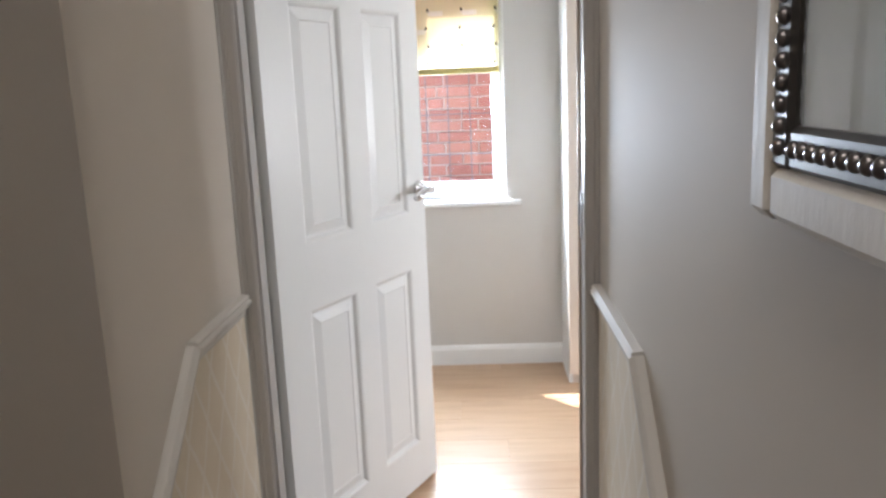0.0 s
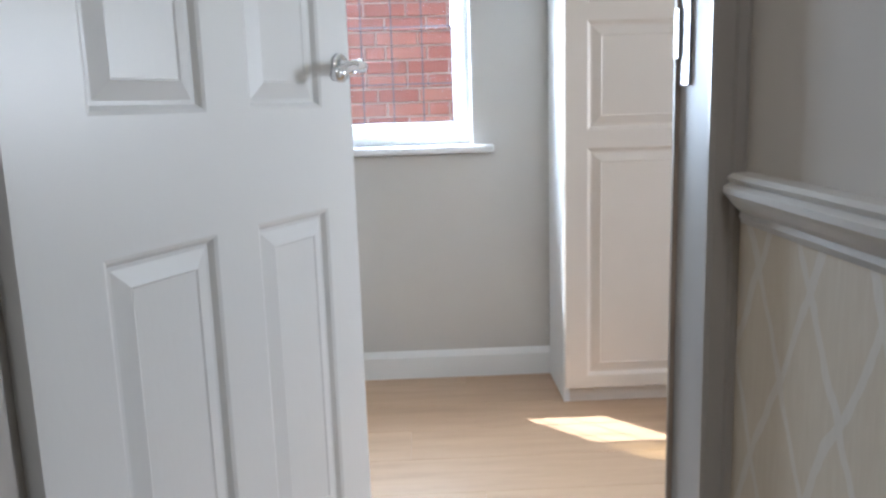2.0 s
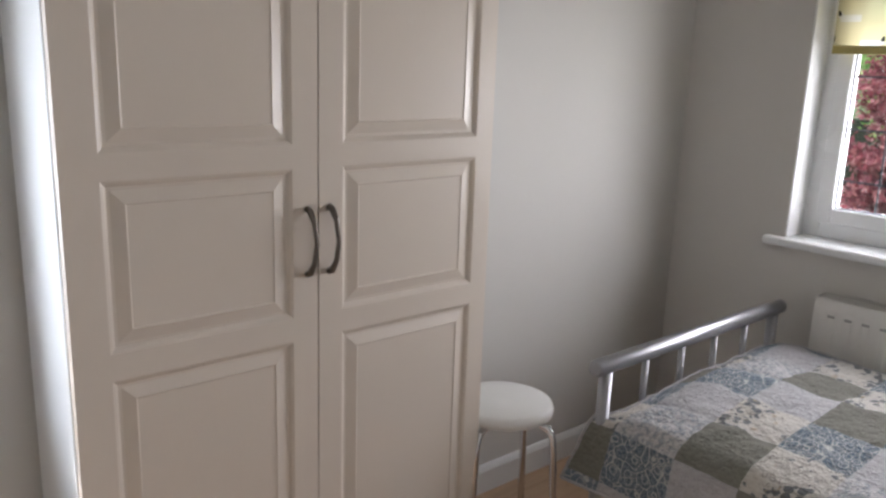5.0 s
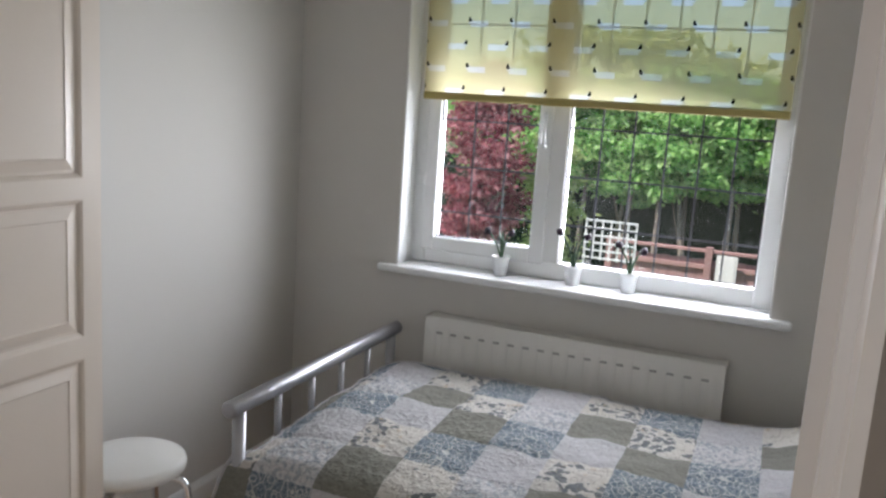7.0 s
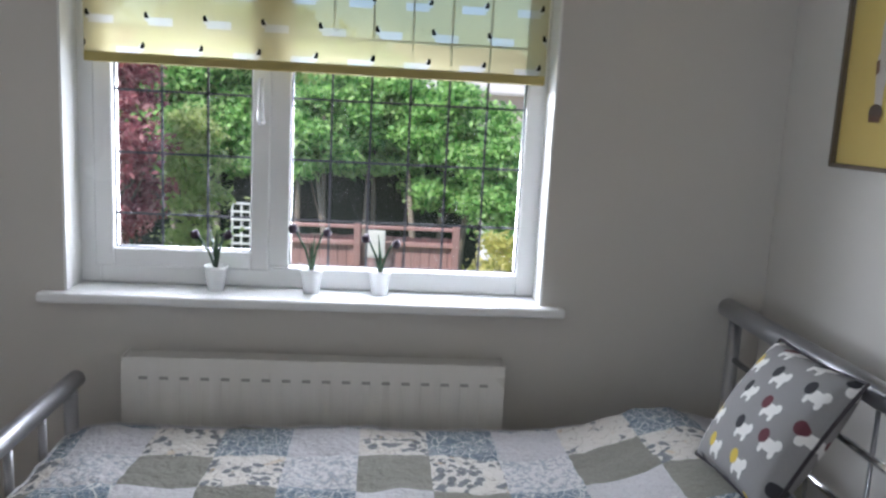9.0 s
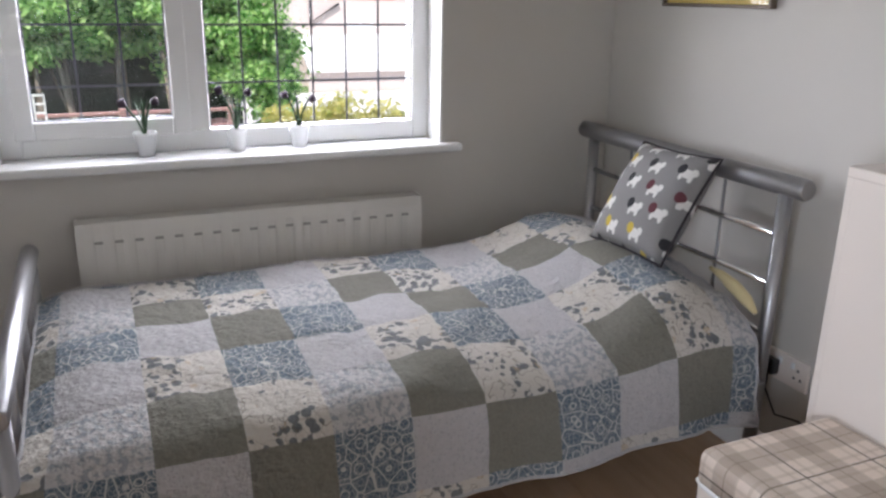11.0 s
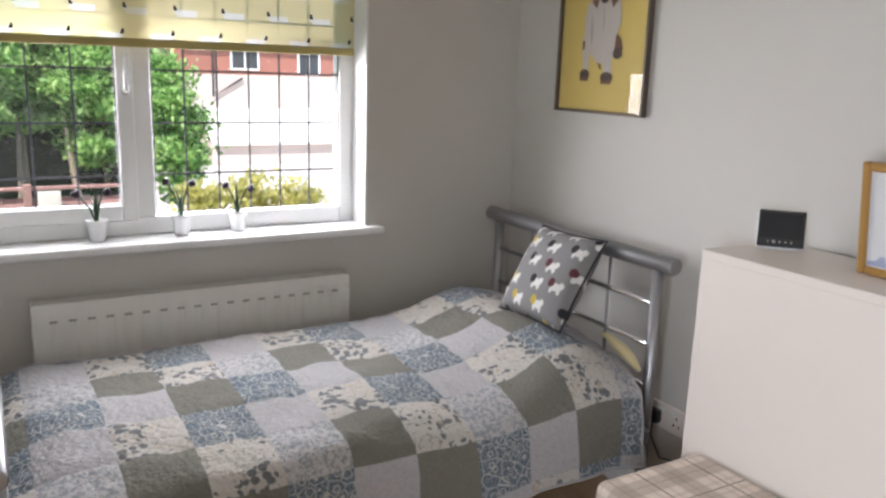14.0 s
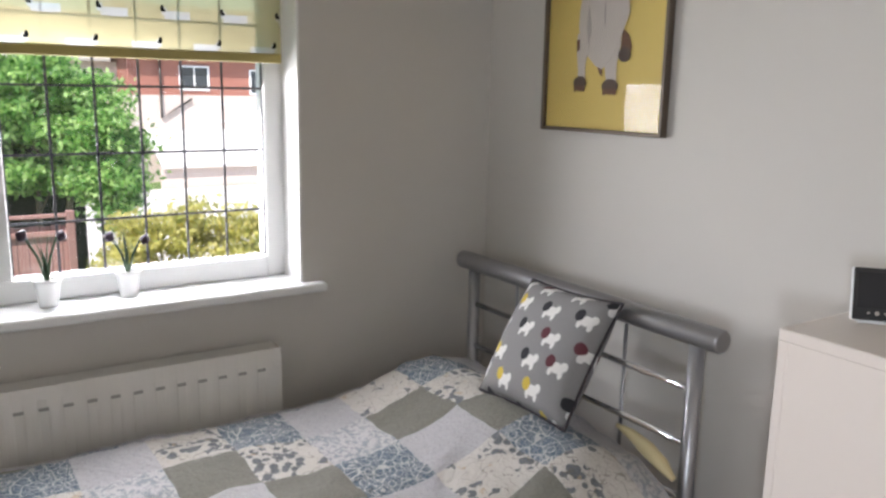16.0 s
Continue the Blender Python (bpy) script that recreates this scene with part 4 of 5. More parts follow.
# ---- potted flowers on the window board ----
def flower_pot(x, y, seed, label):
    rnd = random.Random(seed)
    z = EW["z0"]
    e = thing("flower_pot", (x, y, z), label, "potted plant", "pots on the window board")
    part("pot", lathe([(0.005, 0), (0.022, 0), (0.030, 0.060), (0.033, 0.062), (0.033, 0.070), (0.029, 0.070), (0.027, 0.058), (0.004, 0.056)], (x, y, z), 24), M["pvc"], e, "small white tapered pot")
    part("soil", lathe([(0.003, 0.055), (0.027, 0.057), (0.003, 0.063)], (x, y, z), 16), M["soil"], e)
    for k in range(2):
        a, lean, h = rnd.uniform(-0.6, 0.6) + (math.pi / 2 if k else -math.pi / 2), rnd.uniform(0.012, 0.035) + 0.02 * k, rnd.uniform(0.085, 0.12)
        c, s = math.cos(a), math.sin(a)
        top = (x + lean * c, y + lean * s, z + 0.06 + h)
        part("stem", tube([(x, y, z + 0.055), (x + lean * 0.4 * c, y + lean * 0.4 * s, z + 0.06 + h * 0.55), top], 0.0034, 6), M["plant"], e)
        tip = (top[0] + 0.02 * c, top[1] + 0.022 * s, top[2] + (0.012 if k else -0.006))
        part("flower", tube([top, ((top[0] + tip[0]) / 2, (top[1] + tip[1]) / 2, (top[2] + tip[2]) / 2 + 0.004), tip], [0.006, 0.016, 0.006], 10), M["flower"], e, "dark drooping flower head", smooth=True)
    for k in range(5):
        a, h, out = rnd.uniform(0, 6.28), rnd.uniform(0.06, 0.13), rnd.uniform(0.008, 0.03)
        bm = bmesh.new()
        pts = []
        for q in range(5):
            f = q / 4
            w = 0.0045 * math.sin(math.pi * (0.15 + 0.85 * f))
            px, py = x + out * f * f * math.cos(a), y + out * f * f * math.sin(a)
            pts.append((bm.verts.new((px - w * math.sin(a), py + w * math.cos(a), z + 0.055 + h * f)), bm.verts.new((px + w * math.sin(a), py - w * math.cos(a), z + 0.055 + h * f))))
        for p, q in zip(pts, pts[1:]):
            bm.faces.new((p[0], p[1], q[1], q[0])).smooth = True
        part("leaf", bm, M["plant"], e).modifiers.new("thickness", "SOLIDIFY").thickness = 0.001


flower_pot(2.762, 2.912, 3, "white pot of dark drooping flowers beside the casement")
flower_pot(2.768, 2.648, 5, "white pot of dark drooping flowers by the mullion")
flower_pot(2.775, 2.455, 8, "white pot of dark drooping flowers on the window board")


# ---- poster ----
def poster():
    x0, x1, z0, z1, y = 1.965, 2.416, 1.272, 1.90, SOUTH
    e = thing("framed_poster", ((x0 + x1) / 2, y, z0), "framed yellow animal poster under glass on the wall", "poster")
    part("frame", ring(x0, x1, z0, z1, 0.010, y + 0.001, y + 0.026, bevel=0.002), M["frame"], e, "thin bronze frame")
    part("print", box(x0 + 0.009, x1 - 0.009, y + 0.006, y + 0.012, z0 + 0.009, z1 - 0.009), M["yellow"], e)
    cx, yy = 2.185, y + 0.0125

    def flat(name, pts, mat, up):
        bm = bmesh.new()
        f = bm.faces.new([bm.verts.new((cx + a, yy + up, b)) for a, b in pts])
        r = bmesh.ops.extrude_face_region(bm, geom=[f])
        bmesh.ops.translate(bm, vec=(0, 0.0008, 0), verts=[v for v in r["geom"] if isinstance(v, bmesh.types.BMVert)])
        bmesh.ops.recalc_face_normals(bm, faces=bm.faces[:])
        part(name, bm, mat, e)

    def oval(a, b, ra, rb, k=28, tilt=0.0):
        return [(a + ra * math.cos(t) * math.cos(tilt) - rb * math.sin(t) * math.sin(tilt), b + ra * math.cos(t) * math.sin(tilt) + rb * math.sin(t) * math.cos(tilt)) for t in (2 * math.pi * q / k for q in range(k))]

    mirror = lambda pts: [(-a, b) for a, b in pts]
    flat("printed_leg", [(-0.062, 1.54), (-0.088, 1.52), (-0.098, 1.49), (-0.085, 1.468), (-0.058, 1.468), (-0.060, 1.50)], M["print_brown"], 0.0)
    flat("printed_foot", oval(-0.074, 1.474, 0.022, 0.019), M["print_dark"], 0.001)
    flat("printed_leg", [(0.103, 1.530), (0.104, 1.49), (0.096, 1.44), (0.094, 1.405), (0.066, 1.405), (0.068, 1.45), (0.058, 1.50), (0.062, 1.55)], M["print_pale"], 0.001)
    flat("printed_leg", [(-0.056, 1.56), (-0.060, 1.50), (-0.048, 1.45), (-0.050, 1.40), (-0.014, 1.40), (-0.006, 1.445), (-0.010, 1.51)], M["print_pale"], 0.001)
    flat("printed_patch", [(0.030, 1.458), (0.012, 1.425), (0.002, 1.420), (0.006, 1.450)], M["print_brown"], 0.0005)
    flat("printed_body", [(0.086, 1.64), (0.097, 1.59), (0.098, 1.545), (0.082, 1.50), (0.058, 1.472), (0.030, 1.448), (0.006, 1.438), (-0.018, 1.452), (-0.046, 1.488), (-0.064, 1.53), (-0.084, 1.575), (-0.078, 1.64), (0.0, 1.67)], M["print_pale"], 0.002)
    flat("printed_shade", [(0.003, 1.625), (0.004, 1.57), (0.0, 1.545), (-0.003, 1.57)], M["print_grey"], 0.003)
    flat("printed_shade", [(0.062, 1.60), (0.067, 1.545), (0.056, 1.50), (0.050, 1.55)], M["print_grey"], 0.003)
    flat("printed_patch", [(0.104, 1.515), (0.102, 1.485), (0.090, 1.49), (0.092, 1.518)], M["print_brown"], 0.0025)
    for a, b, ra in ((0.084, 1.402, 0.025), (-0.030, 1.394, 0.030)):
        flat("printed_foot", oval(a, b, ra, 0.019), M["print_dark"], 0.003)
        for q in (-0.6, 0.0, 0.6):
            flat("printed_toe", oval(a + q * ra, b - 0.014, ra * 0.26, 0.009, 10), M["print_brown"], 0.004)
    for turn in (lambda p: p, mirror):
        flat("printed_cheek", turn([(0.072, 1.69), (0.062, 1.64), (0.040, 1.622), (0.026, 1.66), (0.030, 1.72)]), M["print_brown"], 0.0035)
        flat("printed_ear", turn([(0.060, 1.78), (0.110, 1.765), (0.150, 1.72), (0.163, 1.69), (0.146, 1.664), (0.112, 1.660), (0.076, 1.682), (0.060, 1.72)]), M["print_brown"], 0.0032)
    flat("printed_head", oval(0.0, 1.745, 0.068, 0.075), M["print_brown"], 0.004)
    flat("printed_muzzle", oval(0.0, 1.672, 0.034, 0.046), M["print_pale"], 0.005)
    flat("printed_nose", oval(0.0, 1.672, 0.025, 0.036), M["print_brown"], 0.006)
    flat("printed_nose", oval(0.0, 1.650, 0.016, 0.012, 14), M["black"], 0.007)
    for a in (0.032, -0.032):
        flat("printed_eye", oval(a, 1.752, 0.009, 0.010, 14), M["black"], 0.006)
    part("glazing", box(x0 + 0.009, x1 - 0.009, y + 0.0215, y + 0.023, z0 + 0.009, z1 - 0.009), M["print_glass"], e)


M["frame"] = plain("bronze_frame", (0.13, 0.10, 0.075), 0.45, 0.4)
M["yellow"] = plain("yellow_print", (0.66, 0.50, 0.13), 0.6, vary=0.03)
M["print_pale"] = plain("pale_print", (0.55, 0.50, 0.46), 0.6, vary=0.1, fine=40)
M["print_grey"] = plain("grey_print", (0.40, 0.36, 0.34), 0.6, vary=0.1, fine=40)
M["print_dark"] = plain("dark_print", (0.085, 0.05, 0.035), 0.6, vary=0.25, fine=60)
M["print_brown"] = plain("brown_print", (0.16, 0.07, 0.035), 0.6, vary=0.2, fine=40)
poster()


# ---- white cabinet, what stands on it, ottoman ----
def cabinet():
    x0, x1, y0, y1, h = 0.60, 1.416, SOUTH + 0.018, 1.656, 0.981
    e = thing("white_cabinet", ((x0 + x1) / 2, (y0 + y1) / 2, 0), "plain white cabinet standing against the wall beside the bed", "cabinet")
    part("body", boxes((x0, x0 + 0.018, y0, y1 - 0.001, 0, h - 0.022), (x1 - 0.018, x1, y0, y1 - 0.001, 0, h - 0.022), (x0 + 0.018, x1 - 0.018, y0, y0 + 0.012, 0, h - 0.022), (x0 + 0.018, x1 - 0.018, y0, y1, 0.0, 0.03), bevel=0.001), M["white"], e)
    part("front_panel", box(x0 + 0.018, x1 - 0.018, y1 - 0.018, y1 - 0.001, 0.0, h - 0.022), M["white"], e)
    part("top", box(x0 - 0.001, x1 + 0.001, y0, y1, h - 0.022, h, bevel=0.002), M["white"], e)


cabinet()


def display():
    """A small tilted screen on a wedge stand."""
    e = tagged(new("smart_display"), "small black smart display standing on the white cabinet", "smart display")
    e.matrix_world = pose(1.332, 1.470, 0.981, 0, 0, 222)
    BASE[e] = Vector((0, 0, 0))
    m = Matrix.Translation((0, 0.0, 0.006)) @ Matrix.Rotation(radians(-14), 4, "X")
    bm = box(-0.056, 0.056, -0.004, 0.004, 0.0, 0.094, bevel=0.003, seg=2)
    bm.transform(m)
    part("bezel", bm, M["black"], e, "black glossy front")
    bm = box(-0.049, 0.049, -0.0048, -0.004, 0.022, 0.086)
    bm.transform(m)
    part("screen", bm, M["screen"], e, "dark blank screen")
    bm = boxes((-0.058, 0.058, 0.004, 0.012, -0.001, 0.095), bevel=0.003)
    bm.transform(m)
    part("case", bm, M["pvc"], e, "pale plastic case")
    part("stand", extrude_profile([(0.0, 0.0), (0.062, 0.0), (0.058, 0.006), (0.022, 0.055), (0.014, 0.055), (0.004, 0.008)], (-0.045, 0, 0), (0.045, 0, 0), (0, 1, 0)), M["pvc"], e)
    for k, r in enumerate((0.0022, 0.004, 0.0025, 0.0025, 0.0025)):
        bm = lathe([(r, 0), (r, 0.0008)], (0, 0, 0), 12)
        bm.transform(m @ Matrix.Translation((-0.03 + 0.014 * k, -0.004, 0.013)) @ Matrix.Rotation(radians(90), 4, "X"))
        part("button", bm, M["print_pale"], e)


M["screen"] = plain("dark_screen", (0.03, 0.03, 0.034), 0.12, relief=0)
display()


def certificate():
    """A gilt frame with a printed sheet, leaning on the wall."""
    w, h = 0.26, 0.255
    e = tagged(new("picture_frame"), "gold wooden frame with a printed certificate leaning on the wall", "picture frame")
    e.matrix_world = pose(0.965, 1.505, 0.983, 8, 0, 180)
    BASE[e] = Vector((0, 0, 0))
    part("frame", ring(-w / 2, w / 2, 0.0, h, 0.019, -0.010, 0.010, bevel=0.004), M["gold"], e, "gold wooden moulding")
    part("sheet", box(-w / 2 + 0.017, w / 2 - 0.017, -0.002, 0.002, 0.017, h - 0.017), M["sheet"], e, "white printed sheet")
    rnd = random.Random(4)
    for z, a in ((0.20, 0.05), (0.165, 0.07), (0.145, 0.06), (0.105, 0.04), (0.09, 0.06)):
        part("print_line", box(-a, a, -0.0028, -0.002, z, z + 0.003), M["ink"], e)
    x = -w / 2 + 0.022
    while x < w / 2 - 0.03:
        d = rnd.uniform(0.006, 0.014)
        part("printed_skyline", box(x, x + d, -0.0028, -0.002, 0.022, 0.030 + rnd.uniform(0, 0.02)), M["blue_ink"], e)
        x += d + 0.001
    part("glazing", box(-w / 2 + 0.017, w / 2 - 0.017, -0.0045, -0.0035, 0.017, h - 0.017), M["glass"], e)
    part("backing", box(-w / 2 + 0.01, w / 2 - 0.01, 0.0025, 0.008, 0.01, h - 0.01), M["frame"], e)


M["gold"] = plain("gilt_wood", (0.48, 0.27, 0.08), 0.35, 0.35, 0.1, stretch=(1, 1, 6))
M["sheet"] = plain("white_paper", (0.76, 0.76, 0.77), 0.7, vary=0.02)
M["ink"] = plain("grey_ink", (0.14, 0.14, 0.16), 0.7)
M["blue_ink"] = plain("blue_ink", (0.38, 0.42, 0.60), 0.7)
certificate()


def tartan():
    m, n, l, b = nodes_of("cream_tartan")
    s = n.new("ShaderNodeSeparateXYZ")
    l.new(n.new("ShaderNodeTexCoord").outputs["Object"], s.inputs[0])
    u = s.outputs[0]
    v = math_node(n, l, "SUBTRACT", s.outputs[1], s.outputs[2])
    c = mixed(n, l, noise_tex(n, l, coords(n, l), 300, 2), (0.66, 0.565, 0.485), (0.74, 0.645, 0.565))
    for w in (u, v):
        f = math_node(n, l, "FRACT", math_node(n, l, "ADD", math_node(n, l, "DIVIDE", w, 0.165), 10.13))
        for lo, hi, k, dark in ((0.05, 0.42, 0.50, (0.31, 0.25, 0.195)), (0.05, 0.075, 0.4, (0.62, 0.55, 0.47)), (0.56, 0.61, 0.35, (0.42, 0.34, 0.26)), (0.83, 0.88, 0.35, (0.42, 0.34, 0.26)), (0.71, 0.733, 0.92, (0.10, 0.08, 0.06)), (0.235, 0.25, 0.6, (0.17, 0.135, 0.10))):
            band = math_node(n, l, "MULTIPLY", math_node(n, l, "GREATER_THAN", f, lo), math_node(n, l, "LESS_THAN", f, hi))
            c = mixed(n, l, math_node(n, l, "MULTIPLY", band, k), c, dark)
    l.new(c, b.inputs["Base Color"])
    b.inputs["Roughness"].default_value = 0.92
    bump(n, l, b, noise_tex(n, l, coords(n, l), 500, 2), 0.3, 0.002)
    return m


def ottoman():
    x0, x1, y0, y1 = 0.50, 1.345, 1.672, 2.012
    e = thing("ottoman", ((x0 + x1) / 2, (y0 + y1) / 2, 0), "white blanket box with padded tartan lid before the cabinet", "ottoman")
    part("box", box(x0, x1, y0, y1, 0.085, 0.385, bevel=0.004, seg=2), M["ottoman"], e, "white painted box")
    lid = box(x0 - 0.008, x1 + 0.008, y0 - 0.008, y1 + 0.008, 0.385, 0.462)
    bmesh.ops.bevel(lid, geom=[d for d in lid.edges if all(v.co.z > 0.45 for v in d.verts) or abs(d.verts[0].co.z - d.verts[1].co.z) > 0.03], offset=0.028, segments=5, affect="EDGES", profile=0.5)
    for f in lid.faces:
        f.smooth = True
    part("lid", lid, M["tartan"], e, "padded cream tartan lid")
    a, b, c, d = x0 - 0.008, x1 + 0.008, y0 - 0.008, y1 + 0.008
    part("braid", tube([(a + 0.03, d, 0.386), (b - 0.03, d, 0.386), (b - 0.008, d - 0.008, 0.386), (b, d - 0.03, 0.386), (b, c + 0.03, 0.386)], 0.005, 8), M["sheet"], e, "white braid")
    for fx in (x0 + 0.035, x1 - 0.035):
        for fy in (y0 + 0.035, y1 - 0.035):
            part("foot", lathe([(0.012, 0), (0.022, 0.004), (0.025, 0.016), (0.018, 0.03), (0.014, 0.04), (0.022, 0.06), (0.030, 0.085)], (fx, fy, 0), 18), M["ottoman"], e, "turned white foot")


M["ottoman"] = plain("white_vinyl", (0.76, 0.70, 0.66), 0.4, vary=0.02, fine=200, relief=0.1)
M["tartan"] = tartan()
ottoman()


# ---- socket, plug and cable ----
def socket():
    x, z, y = 1.745, 0.325, SOUTH
    e = thing("wall_socket", (x, y, z), "white double wall socket near the bed's headboard", "socket")
    part("plate", box(x - 0.073, x + 0.073, y, y + 0.010, z - 0.043, z + 0.043, bevel=0.003, seg=2), M["white"], e)
    for k in (-1, 1):
        part("rocker", box(x + k * 0.022 - 0.006, x + k * 0.022 + 0.006, y + 0.010, y + 0.014, z + 0.012, z + 0.03, bevel=0.001), M["pvc"], e)
        for px, pz in ((0.04, 0.012), (0.029, -0.012), (0.051, -0.012)):
            part("pin_slot", box(x + k * px - 0.003, x + k * px + 0.003, y + 0.0098, y + 0.0106, z + pz - 0.004, z + pz + 0.004), M["black"], e)
    p = thing("mains_plug", (x + 0.042, y + 0.011, z), "black mains plug with its cable in the wall socket", "plug")
    part("plug_body", box(x + 0.02, x + 0.064, y + 0.0112, y + 0.04, z - 0.024, z + 0.022, bevel=0.006, seg=2), M["black"], p)
    part("cable", tube([(x + 0.042, y + 0.03, z - 0.02), (x + 0.04, y + 0.035, z - 0.07), (x - 0.02, y + 0.05, z - 0.12), (x - 0.10, y + 0.05, z - 0.10), (x - 0.17, y + 0.03, z - 0.13), (x - 0.2, y + 0.02, z - 0.3)], 0.003, 8), M["black"], p)


socket()


# ---- framed picture in the hall ----
def hall_picture():
    y1, z0, y0, z1, x = 0.782, 1.197, 0.20, 1.95, HALL_R
    e = thing("beaded_picture", (x, (y0 + y1) / 2, z0), "glazed grey-green picture in a black beaded frame with a white border", "picture")

    def east_ring(a0, a1, b0, b1, w, d0, d1, bevel):
        bm = ring(a0, a1, b0, b1, w, 0, d1 - d0, bevel)
        bm.transform(Matrix(((0, -1, 0, x - d0), (1, 0, 0, 0), (0, 0, 1, 0), (0, 0, 0, 1))))
        bmesh.ops.recalc_face_normals(bm, faces=bm.faces[:])
        return bm

    part("outer_border", east_ring(y0, y1, z0, z1, 0.048, 0.001, 0.034, 0.009), M["limed"], e, "white distressed border")
    part("frame", east_ring(y0 + 0.045, y1 - 0.045, z0 + 0.045, z1 - 0.045, 0.036, 0.012, 0.031, 0.005), M["ebony"], e, "black frame")
    fy0, fy1, fz0, fz1 = y0 + 0.063, y1 - 0.063, z0 + 0.063, z1 - 0.063
    bm0 = bmesh.new()
    bmesh.ops.create_uvsphere(bm0, u_segments=10, v_segments=6, radius=0.0072)
    bm0.transform(Matrix.Diagonal((0.9, 0.75, 1.0, 1)))
    for f in bm0.faces:
        f.smooth = True
    bead = bpy.data.meshes.new("bead")
    bm0.to_mesh(bead)
    bm0.free()
    bead.materials.append(M["pewter"])
    spots = [(fy1, fz0 + 0.017 * k) for k in range(int((fz1 - fz0) / 0.017))] + [(fy0, fz0 + 0.017 * k) for k in range(int((fz1 - fz0) / 0.017))]
    spots += [(fy0 + 0.017 * k, fz) for fz in (fz0, fz1) for k in range(int((fy1 - fy0) / 0.017))]
    for y, z in spots:
        o = new("bead", bead)
        o.parent = e
        o.location = Vector((x - 0.031, y, z)) - BASE[e]
    part("print", box(x - 0.020, x - 0.016, y0 + 0.08, y1 - 0.08, z0 + 0.08, z1 - 0.08), M["art"], e, "grey-green print with the green reflection of its glass painted in")
    part("glazing", box(x - 0.026, x - 0.024, y0 + 0.08, y1 - 0.08, z0 + 0.08, z1 - 0.08), M["glass"], e)


def art():
    m, n, l, b = nodes_of("print_with_reflection")
    v = coords(n, l, (1, 1, 0.6))
    # the print's colours also carry the pale green reflection in its glass
    c = ramp(n, l, noise_tex(n, l, v, 5.5, 4), [(0.32, (0.10, 0.16, 0.12)), (0.48, (0.26, 0.31, 0.26)), (0.62, (0.48, 0.50, 0.45))])
    l.new(mixed(n, l, math_node(n, l, "MULTIPLY", noise_tex(n, l, v, 22, 4), 0.5), c, (0.28, 0.31, 0.27)), b.inputs["Base Color"])
    b.inputs["Roughness"].default_value = 0.6
    return m


M["art"] = art()
M["limed"] = plain("limed_white", (0.66, 0.62, 0.56), 0.6, vary=0.12, fine=25, relief=0.2, stretch=(1, 3, 1))
M["ebony"] = plain("ebony_frame", (0.03, 0.027, 0.025), 0.35, vary=0.2)
M["pewter"] = plain("dark_pewter_bead", (0.14, 0.125, 0.12), 0.28, 0.7)
hall_picture()


# ---- outside: ground, neighbour's wall, garden ----
M["grass"] = plain("lawn", (0.09, 0.15, 0.04), 0.9, vary=0.25, big=0.6, fine=30, relief=0.6)
M["fence"] = plain("red_brown_fence", (0.38, 0.215, 0.185), 0.85, vary=0.2, stretch=(1, 1, 0.2), fine=40, rnd=0.35)
M["trunk"] = plain("bare_bark", (0.20, 0.16, 0.12), 0.9, vary=0.25, fine=20, relief=0.6)
M["trellis"] = plain("pale_trellis", (0.75, 0.74, 0.70), 0.7)
M["paving"] = plain("pale_paving", (0.52, 0.49, 0.45), 0.85, vary=0.1, fine=6)
# near-black green: the shade under the trees is put into this colour
M["hedge_shade"] = plain("hedge_shade_black", (0.014, 0.022, 0.010), 0.95, vary=0.3, fine=12, relief=0.8)
M["salmon"] = plain("salmon_brick", (0.70, 0.49, 0.41), 0.9, vary=0.1, fine=9, relief=0.2)
M["slate"] = plain("grey_tile_roof", (0.38, 0.35, 0.32), 0.8, vary=0.1, fine=8)
M["darkglass"] = plain("dark_window", (0.05, 0.06, 0.07), 0.08, relief=0)
structure("ground", box(-300, 300, -300, 300, -3.2, -2.75), M["grass"])


structure("pavement", box(17, 33.5, -18, 3, -2.752, -2.744), M["paving"])


def leaf_mat(name, stops):
    m, n, l, b = nodes_of(name)
    g = n.new("ShaderNodeNewGeometry")
    c = ramp(n, l, g.outputs["Random Per Island"], stops)
    l.new(c, b.inputs["Base Color"])
    b.inputs["Roughness"].default_value = 0.5
    t, x = n.new("ShaderNodeBsdfTranslucent"), n.new("ShaderNodeMixShader")
    l.new(c, t.inputs[0])
    x.inputs[0].default_value = 0.62
    l.new(b.outputs[0], x.inputs[1]), l.new(t.outputs[0], x.inputs[2])
    l.new(x.outputs[0], n["Material Output"].inputs[0])
    return m


LEAF = {"green": leaf_mat("garden_green_leaves", [(0, (0.05, 0.16, 0.03)), (0.4, (0.27, 0.50, 0.14)), (1, (0.60, 0.80, 0.31))]),
        "purple": leaf_mat("copper_leaves", [(0, (0.17, 0.045, 0.06)), (0.6, (0.42, 0.13, 0.15)), (1, (0.66, 0.34, 0.33))]),
        "gold": leaf_mat("golden_leaves", [(0, (0.36, 0.38, 0.09)), (0.6, (0.66, 0.62, 0.20)), (1, (0.82, 0.74, 0.32))]),
        "lime": leaf_mat("pale_leaves", [(0, (0.22, 0.32, 0.08)), (1, (0.58, 0.62, 0.26))])}


